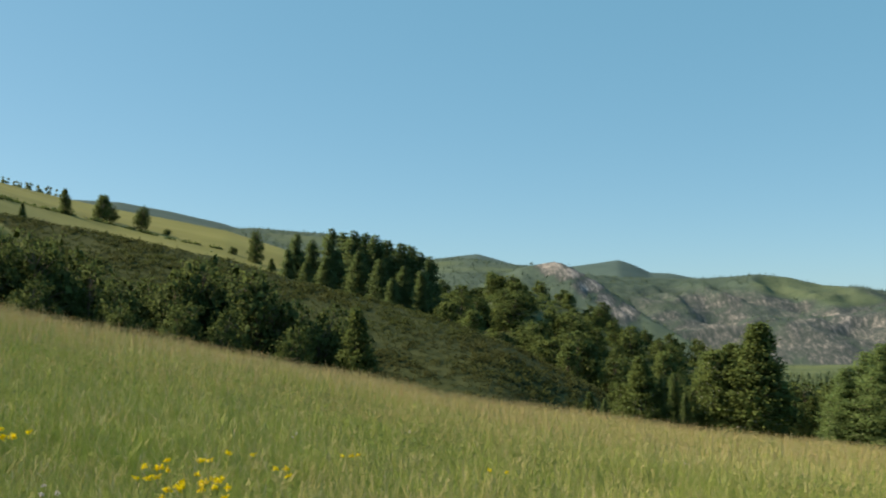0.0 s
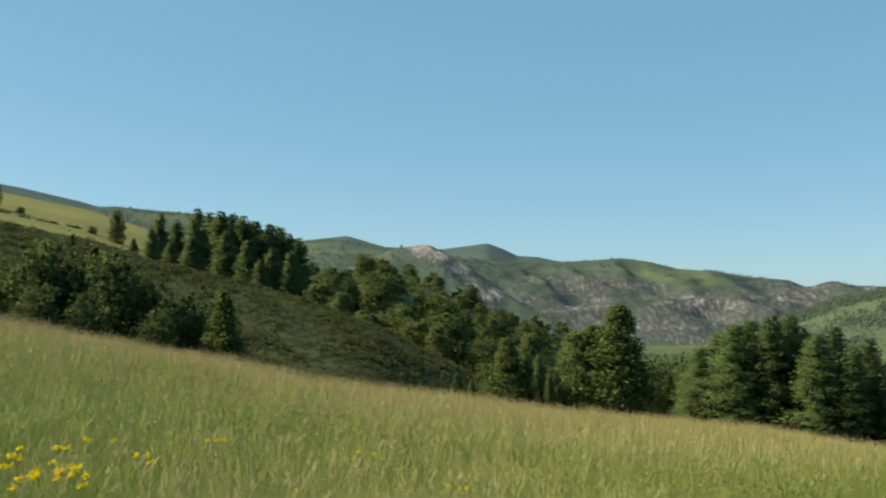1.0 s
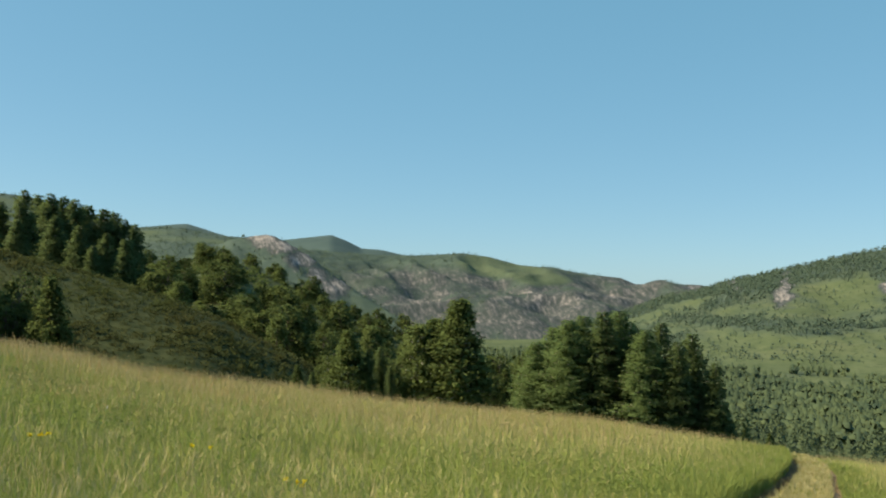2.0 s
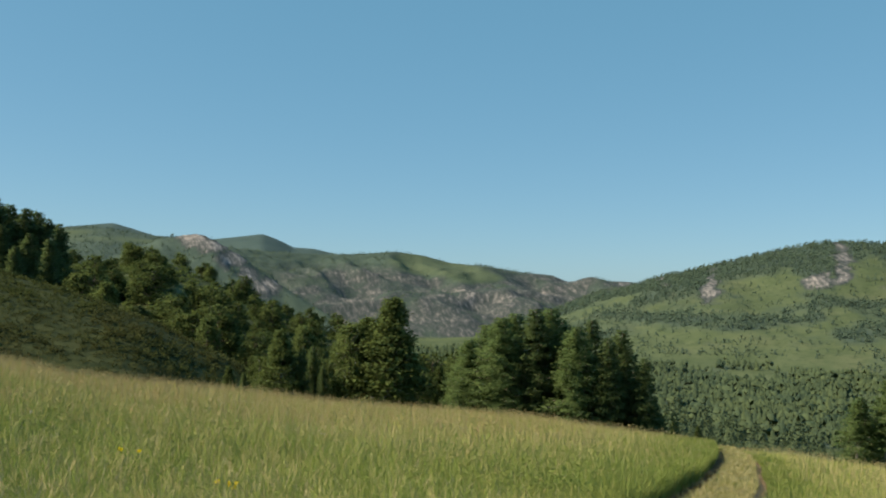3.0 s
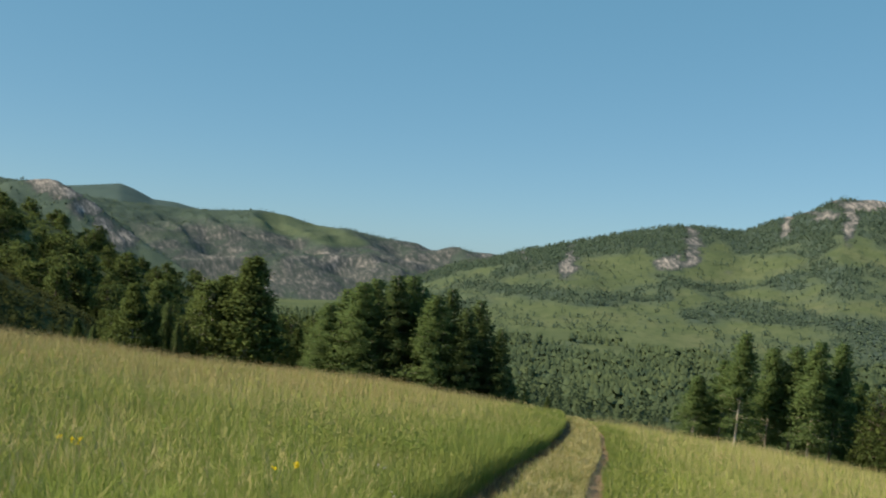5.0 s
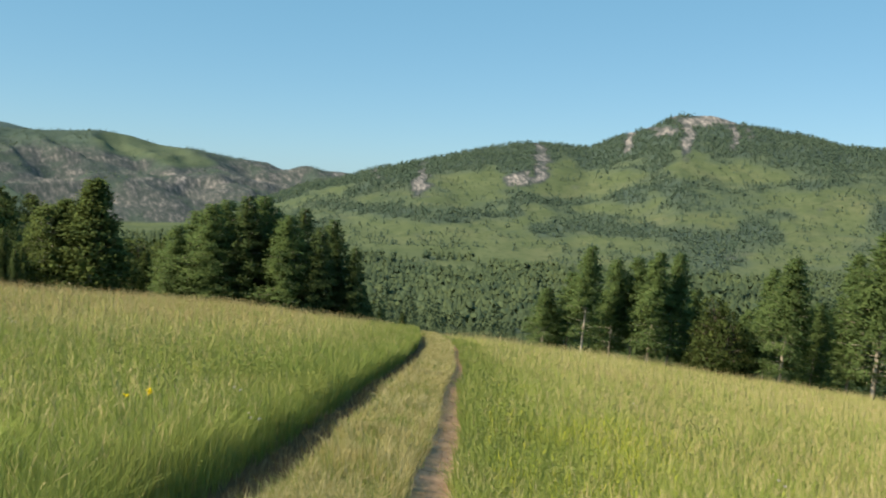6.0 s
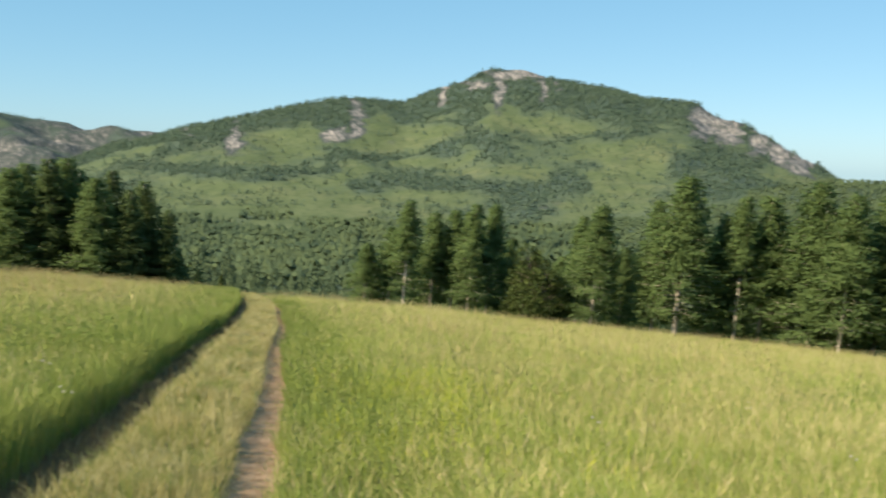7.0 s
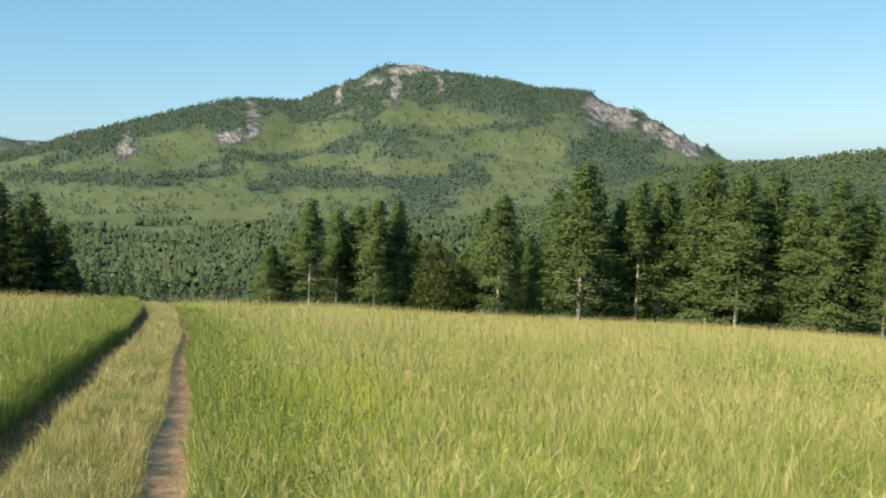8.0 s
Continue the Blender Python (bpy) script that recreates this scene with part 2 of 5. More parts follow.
FARRIDGE = np.array([(-34, 4692, 6.5), (-24, 4692, 6.4), (-18.5, 4692, 6.35), (-15.8, 4692, 5.95), (-13, 4692, 5.4), (-8, 4692, 4.0),
                     (-2, 4692, 3.3), (1.2, 4692, 3.74), (2, 4692, 3.82), (3.2, 4692, 3.49), (4.2, 4554, 3.2), (7.4, 4416, 3.1),
                     (9.1, 4416, 3.34), (10.2, 4416, 3.5), (11, 4416, 3.24), (12, 4416, 2.78), (13.2, 4416, 2.72), (14.2, 4416, 2.5), (20, 4416, 1.5)])
CLIFF = np.array([(1, 1860, 1.6), (2.5, 1840, 2.2), (3.8, 1820, 2.75), (4.5, 1800, 3.1), (5.6, 1800, 3.3), (6.6, 1800, 3.45), (7.4, 1780, 3.15),
                  (9.1, 1740, 2.19), (10.4, 1700, 1.22), (11.9, 1660, 0.25), (13.5, 1600, -0.75), (16, 1540, -2.8)])
PLATEAU = np.array([(5, 3000, 2.0), (8, 3000, 2.4), (10, 3000, 2.5), (13.3, 3000, 2.45), (15.3, 3000, 2.43), (17.9, 3000, 2.66), (19.6, 3000, 2.45),
                    (21.2, 3000, 2.04), (23.2, 3000, 1.9), (25.2, 3000, 1.59), (27.2, 3000, 1.44), (28, 3000, 1.09), (29.8, 3000, 1.12),
                    (31.4, 3000, 1.1), (34, 3000, 0.8), (40, 3000, 0.2)])
MOUNTAIN = np.array([(24, 2300, -1.6), (27, 2300, -0.7), (29.7, 2300, 0.45), (31.4, 2300, 0.75), (33.2, 2300, 1.4), (35.5, 2320, 1.9), (38.6, 2360, 2.7),
                     (40.4, 2380, 3.1), (42.3, 2400, 3.45), (43.9, 2420, 3.4), (45.8, 2440, 3.3), (47.4, 2460, 4.02), (49.4, 2480, 4.7),
                     (50.9, 2500, 5.38), (52.7, 2500, 5.3), (54, 2500, 4.95), (56.3, 2500, 4.6), (57.9, 2500, 4.35), (59.5, 2500, 3.9),
                     (62.3, 2480, 3.7), (63.1, 2480, 3.2), (65.3, 2460, 2.35), (67.5, 2400, 1.1), (69.4, 2360, 0.1), (73, 2300, -2.2)])
DARKHILL = np.array([(58, 1640, -2.6), (64, 1640, -1.6), (69.6, 1640, -0.55), (72, 1640, -0.6), (74.2, 1640, -0.42), (76, 1640, -0.15), (80, 1640, 0.2), (92, 1640, 1.0), (105, 1700, 1.0)])
FLOOR = -88.0


def ridge(a, r, crest, foot, foot_z, power, back):
    """Height of a ridge whose crest lies along the given bearings; it climbs from its foot and falls off behind."""
    d = np.interp(a, crest[:, 0], crest[:, 1])
    top = EYE + d * np.tan(np.radians(np.interp(a, crest[:, 0], crest[:, 2])))
    outside = np.maximum(crest[0, 0] - a, 0) + np.maximum(a - crest[-1, 0], 0)
    top = top - outside * d * 0.045
    foot_z = np.minimum(foot_z, top - 8) if foot_z is not None else top - 0.15 * (d - foot)
    u = np.clip((r - foot) / (d - foot), 0, 1)
    z = np.where(r < d, foot_z + (top - foot_z) * u ** power, top - back * (r - d))
    return np.where(r < foot, -1e4, z), u


def blob(a, e, ca, ce, wa, we):
    return np.exp(-(((a - ca) / wa) ** 2 + ((e - ce) / we) ** 2))


def land(x, y):
    """Height of the land and what covers it, at the places x, y."""
    r = np.hypot(x, y) + 1e-6
    a = bearing(x, y)
    brow_d = np.interp(a, BROW[:, 0], BROW[:, 1])
    slope = np.tan(np.radians(np.interp(a, BROW[:, 0], BROW[:, 2]))) + (EYE - 0.62) / brow_d
    plain = -0.155 * np.cos(np.radians(a - 72))
    inside = np.clip((a + 60) / 30, 0, 1) * np.clip((115 - a) / 30, 0, 1)
    slope = plain + (slope - plain) * inside
    past = np.maximum(0, r - brow_d)
    left = np.clip((12 - a) / 14, 0, 1) * np.clip((a + 60) / 25, 0, 1)
    extra = 0.035 + 0.17 * left
    k = 0.0035 + 0.012 * left
    drop = np.where(past < extra / k, 0.5 * k * past ** 2, extra * past - 0.5 * extra ** 2 / k)
    behind = np.clip((np.abs(a - 30) - 90) / 40, 0, 1)
    near = slope * np.minimum(r, 1200) - drop * (1 - behind)
    rough = fbm(x, y, 120, 4)
    near = near + 0.35 * fbm(x, y, 18, 3, 5) * np.clip((r - 6) / 25, 0, 1) * np.clip((brow_d + 10 - r) / 30, 0, 1) * 0.4
    valley = FLOOR + 9.0 * rough * np.clip((r - 600) / 400, 0, 1)
    z = np.maximum(near, valley)
    which = np.zeros_like(z)
    us = np.zeros_like(z)
    for n, (crest, foot, foot_z, power, back, amp, size) in enumerate((
            (SPUR, 100, -9.0, 0.85, 0.06, 0.8, 30), (HILL, 150, None, 1.0, 0.15, 1.2, 70), (BUSHY, 150, -22.0, 0.9, 0.2, 2.0, 50),
            (GREENRIDGE, 1000, -62.0, 1.0, 0.2, 16, 320), (FARRIDGE, 2620, -28.0, 1.0, 0.25, 36, 580), (CLIFF, 1200, FLOOR, 1.25, 0.3, 24, 150),
            (PLATEAU, 2160, FLOOR - 6, 0.8, 0.05, 62, 240), (MOUNTAIN, 1280, FLOOR - 2, 1.12, 0.3, 22, 300), (DARKHILL, 960, FLOOR, 1.0, 0.1, 12, 240)), 1):
        zz, u = ridge(a, r, crest, foot, foot_z, power, back)
        fade = np.clip(u * 3, 0, 1) * np.clip((1.0 - u) * 5, 0.06, 1)
        ridged = 1 - 2 * np.abs(fbm(x, y, size, 4, 30 + n))
        zz = zz + amp * fade * (0.55 * fbm(x, y, size * 1.4, 4, 50 + n) + 0.6 * (ridged - 0.5))
        if n >= 4:   # gullies run down the far slopes
            zz = zz + (0.9 * amp) * np.clip(u * 2.5, 0, 1) * np.clip((1.0 - u) * 6, 0, 1) * fbm(np.radians(a) * 2500 + 0.3 * r, 0.22 * r, size * 0.7, 5, 130 + n)
        if n == 8:   # jagged rock crests
            jag = np.clip((u - 0.72) / 0.15, 0, 1) * (np.clip((a - 62.3) / 0.5, 0, 1) * np.clip((70 - a) / 0.8, 0, 1) + 0.45 * np.clip((a - 47.5) / 0.6, 0, 1) * np.clip((55 - a) / 0.8, 0, 1))
            zz = zz + 34 * jag * (np.abs(fbm(x, y, 60, 4, 151)) - 0.12)
        if n == 1:   # the spur and the hill stop at the wooded gully
            zz = np.where(a > 30, -1e4, zz)
        take = zz > z
        z, which, us = np.where(take, zz, z), np.where(take, n, which), np.where(take, u, us)
    # wheel ruts
    s, lat = track_coords(x, y)
    rut = np.zeros_like(z)
    for c, w in RUTS:
        rut = np.maximum(rut, np.clip((w + 0.11 - np.abs(lat - c + 0.14 * fbm(x, y, 0.9, 3, 9))) / 0.12, 0, 1))
    rut = rut * (s > -25) * (s < 90) * (which == 0) * (r < 130)
    hump = np.exp(-((lat + 1.05) / 0.5) ** 4) * (s > -25) * np.clip((80 - s) / 20, 0, 1) * (which == 0)
    z = z + 0.06 * hump * np.clip((s - 1.5) / 1.5, 0, 1)
    z = z - np.where(lat < -1.1, 0.15, 0.06) * rut * np.clip((s - 1.5) / 1.5, 0, 1)
    return z, which, us, rut


# woods and clearings of the mountain: bearing and sight angle of the middle, half extents
WOODS = ((33.9, 0.97, 2.3, 0.47), (38.2, 2.26, 2.5, 0.75), (40.9, 2.05, 1.06, 0.9), (45.8, 2.44, 0.96, 0.75), (47.3, 3.37, 1.28, 0.64),
         (49.6, 2.53, 1.06, 0.85), (48.1, 0.55, 0.9, 0.6), (50.6, 0.95, 1.4, 0.6), (37.6, -1.49, 1.9, 0.25), (39.8, -0.91, 1.7, 0.28),
         (35.2, -0.94, 2.3, 0.33), (41.9, -0.63, 0.6, 0.6), (44.3, 0.28, 2.3, 0.33), (43.5, -1.8, 0.9, 0.45), (49.3, -1.25, 3.1, 0.6),
         (53.1, -2.57, 1.7, 1.06), (46.0, -1.42, 1.28, 0.45), (55.5, 4.06, 3.6, 0.97), (58.9, 2.83, 3.6, 1.09), (62.0, 0.41, 1.7, 0.61),
         (64.3, 0.39, 1.94, 0.61), (55.5, -0.96, 1.2, 0.9), (57.7, 1.5, 1.45, 0.35), (64.8, -1.04, 2.42, 0.97))
CLEARINGS = ((38.5, 0.84, 1.28, 0.38), (40.3, 1.24, 0.85, 0.5), (44.6, 2.35, 0.8, 0.9), (44.0, 1.21, 1.28, 0.5), (35.1, -2.64, 3.6, 0.7),
             (41.0, -3.2, 3.6, 0.6), (46.6, -0.37, 1.28, 0.3), (39.4, -1.93, 1.28, 0.35), (42.9, -0.85, 0.7, 0.5), (52.1, 2.09, 1.9, 0.4),
             (53.1, -0.45, 1.28, 0.4), (46.4, 1.3, 0.96, 0.45), (38.1, -0.07, 0.85, 0.25), (58.9, 0.69, 2.6, 0.6), (59.6, -0.04, 1.4, 0.8),
             (55.0, 1.93, 1.45, 0.35), (67.3, -0.59, 1.2, 0.3), (57.7, -0.98, 0.9, 0.6))


def covers(x, y, z, which, us, rut):
    """Shares of dirt, dry field and brush, and of far grassland, rock and far wood."""
    r = np.hypot(x, y)
    a = bearing(x, y)
    e = np.degrees(np.arctan2(z - EYE, r))
    n1, n2, n3 = fbm(x, y, 180, 4, 70), fbm(x, y, 25, 4, 80), fbm(x, y, 50, 4, 85)
    field = ((which == 2) * 1.0) * np.clip(0.8 + 0.5 * n2, 0, 1)
    glade = blob(a, e, 6.0, -0.1, 1.2, 0.4) + blob(a, e, 8.6, -1.1, 1.6, 0.4) + blob(a, e, 1.5, 1.0, 1.6, 0.25)
    brush = np.where(which == 3, np.clip(0.9 + 0.5 * n2 - 1.3 * glade, 0, 0.9), (which == 1) * np.clip(1.1 + 0.6 * n2, 0, 1))
    dirt = rut * np.clip(0.95 + 0.4 * fbm(x, y, 0.8, 3, 3), 0, 1)
    far = np.where((which == 0) & (r < 130), 0.0, np.where((which == 1) | (which == 2), 0.0, 1.0))
    far = np.where(which == 3, 1.0, far)
    rock = np.zeros_like(z)
    a0, e0 = a, e
    a, e = a + 0.5 * fbm(x, y, 120, 5, 101), e + 0.45 * fbm(x, y, 120, 5, 111)   # ragged outlines
    a, e = a + 0.30 * fbm(x, y, 36, 3, 105) - 0.22 * (e - e0), e + 0.25 * fbm(x, y, 36, 3, 115)
    streak = fbm(x, y, 40, 5, 90)
    # bare rock: bearing and sight angle of its middle, half extents
    for k, ca, ce, wa, we, amount in (
            (6, 6.3, 3.1, 1.0, 0.40, 1.3), (6, 7.3, 2.6, 0.8, 0.5, 1.4), (6, 8.5, 1.9, 0.8, 0.5, 1.2), (6, 9.4, 1.2, 0.7, 0.5, 1.0),
            (6, 10.5, 0.4, 1.2, 0.7, 0.75),
            (7, 15.2, 0.9, 1.2, 1.2, 0.85), (7, 14.0, -0.4, 1.2, 0.6, 1.05), (7, 16.6, 0.2, 1.0, 1.2, 0.9), (7, 20.0, -0.2, 1.3, 0.8, 0.95),
            (7, 22.6, 0.0, 1.6, 0.55, 1.35), (7, 24.6, 0.1, 1.2, 0.55, 1.2), (7, 26.9, 0.35, 1.0, 0.5, 1.35), (7, 22.0, -1.2, 2.4, 0.8, 0.75),
            (7, 31.0, 0.85, 0.9, 0.2, 1.5),
            (8, 36.0, 0.96, 0.32, 1.0, 1.5), (8, 36.1, 0.35, 0.55, 0.36, 1.2), (8, 33.4, 1.07, 0.38, 0.26, 1.0), (8, 42.8, 3.0, 0.38, 0.45, 1.2),
            (8, 43.0, 2.35, 0.55, 0.45, 1.1), (8, 41.9, 1.29, 0.85, 0.28, 1.8), (8, 43.1, 1.63, 0.45, 0.45, 1.2), (8, 48.2, 3.78, 0.24, 0.9, 1.7),
            (8, 48.7, 4.5, 0.85, 0.2, 1.3), (8, 50.3, 4.39, 0.8, 0.3, 1.4), (8, 52.2, 5.1, 1.5, 0.32, 2.2), (8, 51.2, 3.97, 0.28, 0.95, 1.4),
            (8, 53.8, 4.16, 0.22, 0.95, 1.4), (8, 54.6, 4.54, 0.24, 0.4, 1.0), (8, 56.5, 4.6, 1.2, 0.12, 0.7), (8, 63.0, 2.76, 0.7, 0.85, 1.9),
            (8, 64.1, 2.3, 0.85, 0.7, 1.8), (8, 65.9, 1.7, 0.6, 0.75, 1.9), (8, 67.0, 1.1, 0.7, 0.6, 1.9), (8, 68.2, 0.5, 0.9, 0.45, 1.9), (8, 54.5, -2.9, 1.3, 0.25, 0.7)):
        rock = np.maximum(rock, (which == k) * amount * {6: 1.35, 7: 0.66, 8: 0.95}[k] * blob(a, e, ca, ce, wa, we))
    rock = np.clip((rock - 0.36 + 0.62 * streak) * 1.5, 0, 1)
    a, e = a0, e0
    wood = np.zeros_like(z)
    wood = np.where(which == 4, 1.0 + 1.3 * n1 + 1.2 * np.clip((us - 0.93) / 0.03, 0, 1), wood)
    wood = np.where(which == 5, 0.85, wood)
    wood = np.where(which == 6, 0.95 + 0.5 * n1, wood)
    green = 2.2 * blob(a, e, 20.6, 1.7, 1.9, 0.36) + 1.7 * blob(a, e, 22.8, 1.2, 1.3, 0.35) + 1.8 * blob(a, e, 18.9, 2.25, 1.0, 0.28) + 0.4 * blob(a, e, 13.5, 0.9, 1.4, 0.4)
    crags = (which == 7) * np.clip(0.34 + 0.4 * n3 - 0.6 * green, 0, 0.4) * np.clip((2.0 - e) / 0.8, 0, 1) * np.clip((a - 9) / 4, 0, 1)
    rock = np.maximum(rock, crags)
    wood = np.where(which == 7, np.clip(1.15 + 0.35 * n1 - green, 0.45, 1), wood)
    wood = np.where((which == 0) & (r > 660), np.where((a > 16) & (a < 27) & (r > 1640), 0.0, np.clip(0.55 + 1.6 * fbm(x, y, 110, 3, 141), 0, 0.85)), wood)
    wood = np.where(which == 9, 0.95, wood)
    # woods of the mountain, with clearings
    aw, ew = a + 0.7 * fbm(x, y, 150, 4, 161), e + 0.40 * fbm(x, y, 150, 4, 165)
    w8 = 0.22 + 0.45 * n1 + 0.75 * n3 + 0.3 * fbm(x, y, 22, 3, 87) + 1.0 * np.clip((us - 0.74) / 0.12, 0, 1)
    for ca, ce, wa, we in WOODS:
        w8 = w8 + 0.85 * blob(aw, ew, ca, ce, wa, we)
    for ca, ce, wa, we in CLEARINGS:
        w8 = w8 - 1.25 * blob(aw, ew, ca, ce, wa, we)
    wood = np.where(which == 8, w8, wood)
    return (dirt, field, brush), (far, np.clip(rock, 0, 1), np.clip(wood, 0, 1)), e


def np_mesh(name, verts, faces, mat, smooth=False):
    """A mesh out of arrays; faces all have the same number of corners."""
    me = bpy.data.meshes.new(name)
    n, k = faces.shape
    me.vertices.add(len(verts))
    me.vertices.foreach_set("co", np.ascontiguousarray(verts, dtype=np.float32).ravel())
    me.loops.add(n * k)
    me.loops.foreach_set("vertex_index", np.ascontiguousarray(faces, dtype=np.int32).ravel())
    me.polygons.add(n)
    me.polygons.foreach_set("loop_start", np.arange(0, n * k, k, dtype=np.int32))
    me.polygons.foreach_set("use_smooth", np.full(n, smooth))
    me.update(calc_edges=True)
    me.materials.append(mat)
    return me


def soft_mesh(name, verts, faces, normals, mat):
    """A foliage mesh whose leaves take their shading from the rounded mass that they belong to."""
    n = np.cross(verts[faces[:, 1]] - verts[faces[:, 0]], verts[faces[:, 2]] - verts[faces[:, 0]])
    turned = (n * normals[faces[:, 0]]).sum(1) < 0
    faces = np.where(turned[:, None], faces[:, ::-1], faces)
    me = np_mesh(name, verts, faces, mat, True)
    normals = normals / (np.linalg.norm(normals, axis=1, keepdims=True) + 1e-9)
    me.normals_split_custom_set_from_vertices(normals.astype(np.float32))
    return me


def steps(*spans):
    out = []
    for lo, hi, step in spans:
        out.append(np.arange(lo, hi, step))
    return np.concatenate(out)


def build_ground():
    az = np.radians(np.concatenate([steps((-32, 85, 0.22)), steps((85, 328, 4.05))]))
    rr = np.concatenate([[0.0], steps((0.6, 5, 0.3), (5, 17, 0.12), (17, 26, 0.25), (26, 60, 0.7), (60, 130, 1.4), (130, 420, 3.2), (420, 1280, 12), (1280, 3020, 15)),
                         3020 * np.geomspace(1, 1.63, 60)])
    n, m = len(az), len(rr)
    A, R = np.meshgrid(az, rr)
    x, y = (R * np.sin(A)).ravel(), (R * np.cos(A)).ravel()
    z, which, us, rut = land(x, y)
    i, j = np.meshgrid(np.arange(n), np.arange(m - 1))
    i2 = (i + 1) % n
    faces = np.stack([j * n + i, (j + 1) * n + i, (j + 1) * n + i2, j * n + i2], -1).reshape(-1, 4)
    me = np_mesh("ground", np.stack([x, y, z], 1), faces, M_GROUND, True)
    c1, c2, _ = covers(x, y, z, which, us, rut)
    # alpha marks the deep rut's painted shade and the far ridge's painted haze
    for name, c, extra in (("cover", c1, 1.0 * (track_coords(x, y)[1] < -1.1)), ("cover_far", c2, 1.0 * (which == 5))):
        layer = me.color_attributes.new(name, "FLOAT_COLOR", "POINT")
        layer.data.foreach_set("color", np.stack([*c, extra], 1).astype(np.float32).ravel())
    return tagged(new("ground", me), "grassy hillside meadow, valley floor and rocky wooded mountains", "ground", kind="structure")


ground = build_ground()


def height_at(x, y):
    return land(np.atleast_1d(np.asarray(x, float)), np.atleast_1d(np.asarray(y, float)))[0]


def spot(az, dist):
    """A place on the land by bearing and distance."""
    x, y = dist * math.sin(radians(az)), dist * math.cos(radians(az))
    return x, y, float(height_at(x, y)[0])


def part(name, me, parent, label=""):
    ob = new(name, me)
    ob.parent = parent
    return tagged(ob, label)


# ---------------------------------------------------------------- trees
rng = np.random.default_rng(7)


def tube(points, radii, sides=7):
    """Vertices and triangles of a tapered limb through points."""
    points, k = np.asarray(points, float), len(points)
    t = np.gradient(points, axis=0)
    t /= np.linalg.norm(t, axis=1, keepdims=True) + 1e-9
    side = np.cross(t, np.array([0.31, 0.95, 0.05]))
    side /= np.linalg.norm(side, axis=1, keepdims=True) + 1e-9
    up = np.cross(t, side)
    ang = np.linspace(0, 2 * np.pi, sides, endpoint=False)
    v = points[:, None] + np.asarray(radii)[:, None, None] * (np.cos(ang)[None, :, None] * side[:, None] + np.sin(ang)[None, :, None] * up[:, None])
    f = []
    for i in range(k - 1):
        for j in range(sides):
            a, b, c, d = i * sides + j, i * sides + (j + 1) % sides, (i + 1) * sides + (j + 1) % sides, (i + 1) * sides + j
            f += [(a, b, c), (a, c, d)]
    return v.reshape(-1, 3), np.array(f)


def merge(pieces):
    vs, fs, n = [], [], 0
    for v, f in pieces:
        vs.append(v)
        fs.append(f + n)
        n += len(v)
    return np.concatenate(vs), np.concatenate(fs)


def sprays(p, d, length, width):
    """Pointed leaf sprays: at places p along directions d, each a bent rhombus of two triangles."""
    n = len(p)
    d = d / (np.linalg.norm(d, axis=1, keepdims=True) + 1e-9)
    side = np.cross(d, rng.normal(size=(n, 3)))
    side /= np.linalg.norm(side, axis=1, keepdims=True) + 1e-9
    length, width = np.broadcast_to(length, n)[:, None], np.broadcast_to(width, n)[:, None]
    mid = p + d * length * 0.45
    v = np.stack([p, mid + side * width * 0.5, p + d * length, mid - side * width * 0.5], 1).reshape(-1, 3)
    b = np.arange(n)[:, None] * 4
    f = np.concatenate([b + np.array([0, 1, 2]), b + np.array([0, 2, 3])], 0)
    return v, f


def icosahedron():
    bm = bmesh.new()
    bmesh.ops.create_icosphere(bm, subdivisions=1, radius=1.0)
    v, f = np.array([q.co[:] for q in bm.verts]), np.array([[q.index for q in t.verts] for t in bm.faces])
    bm.free()
    return v, f


ICO, ICO_F = icosahedron()


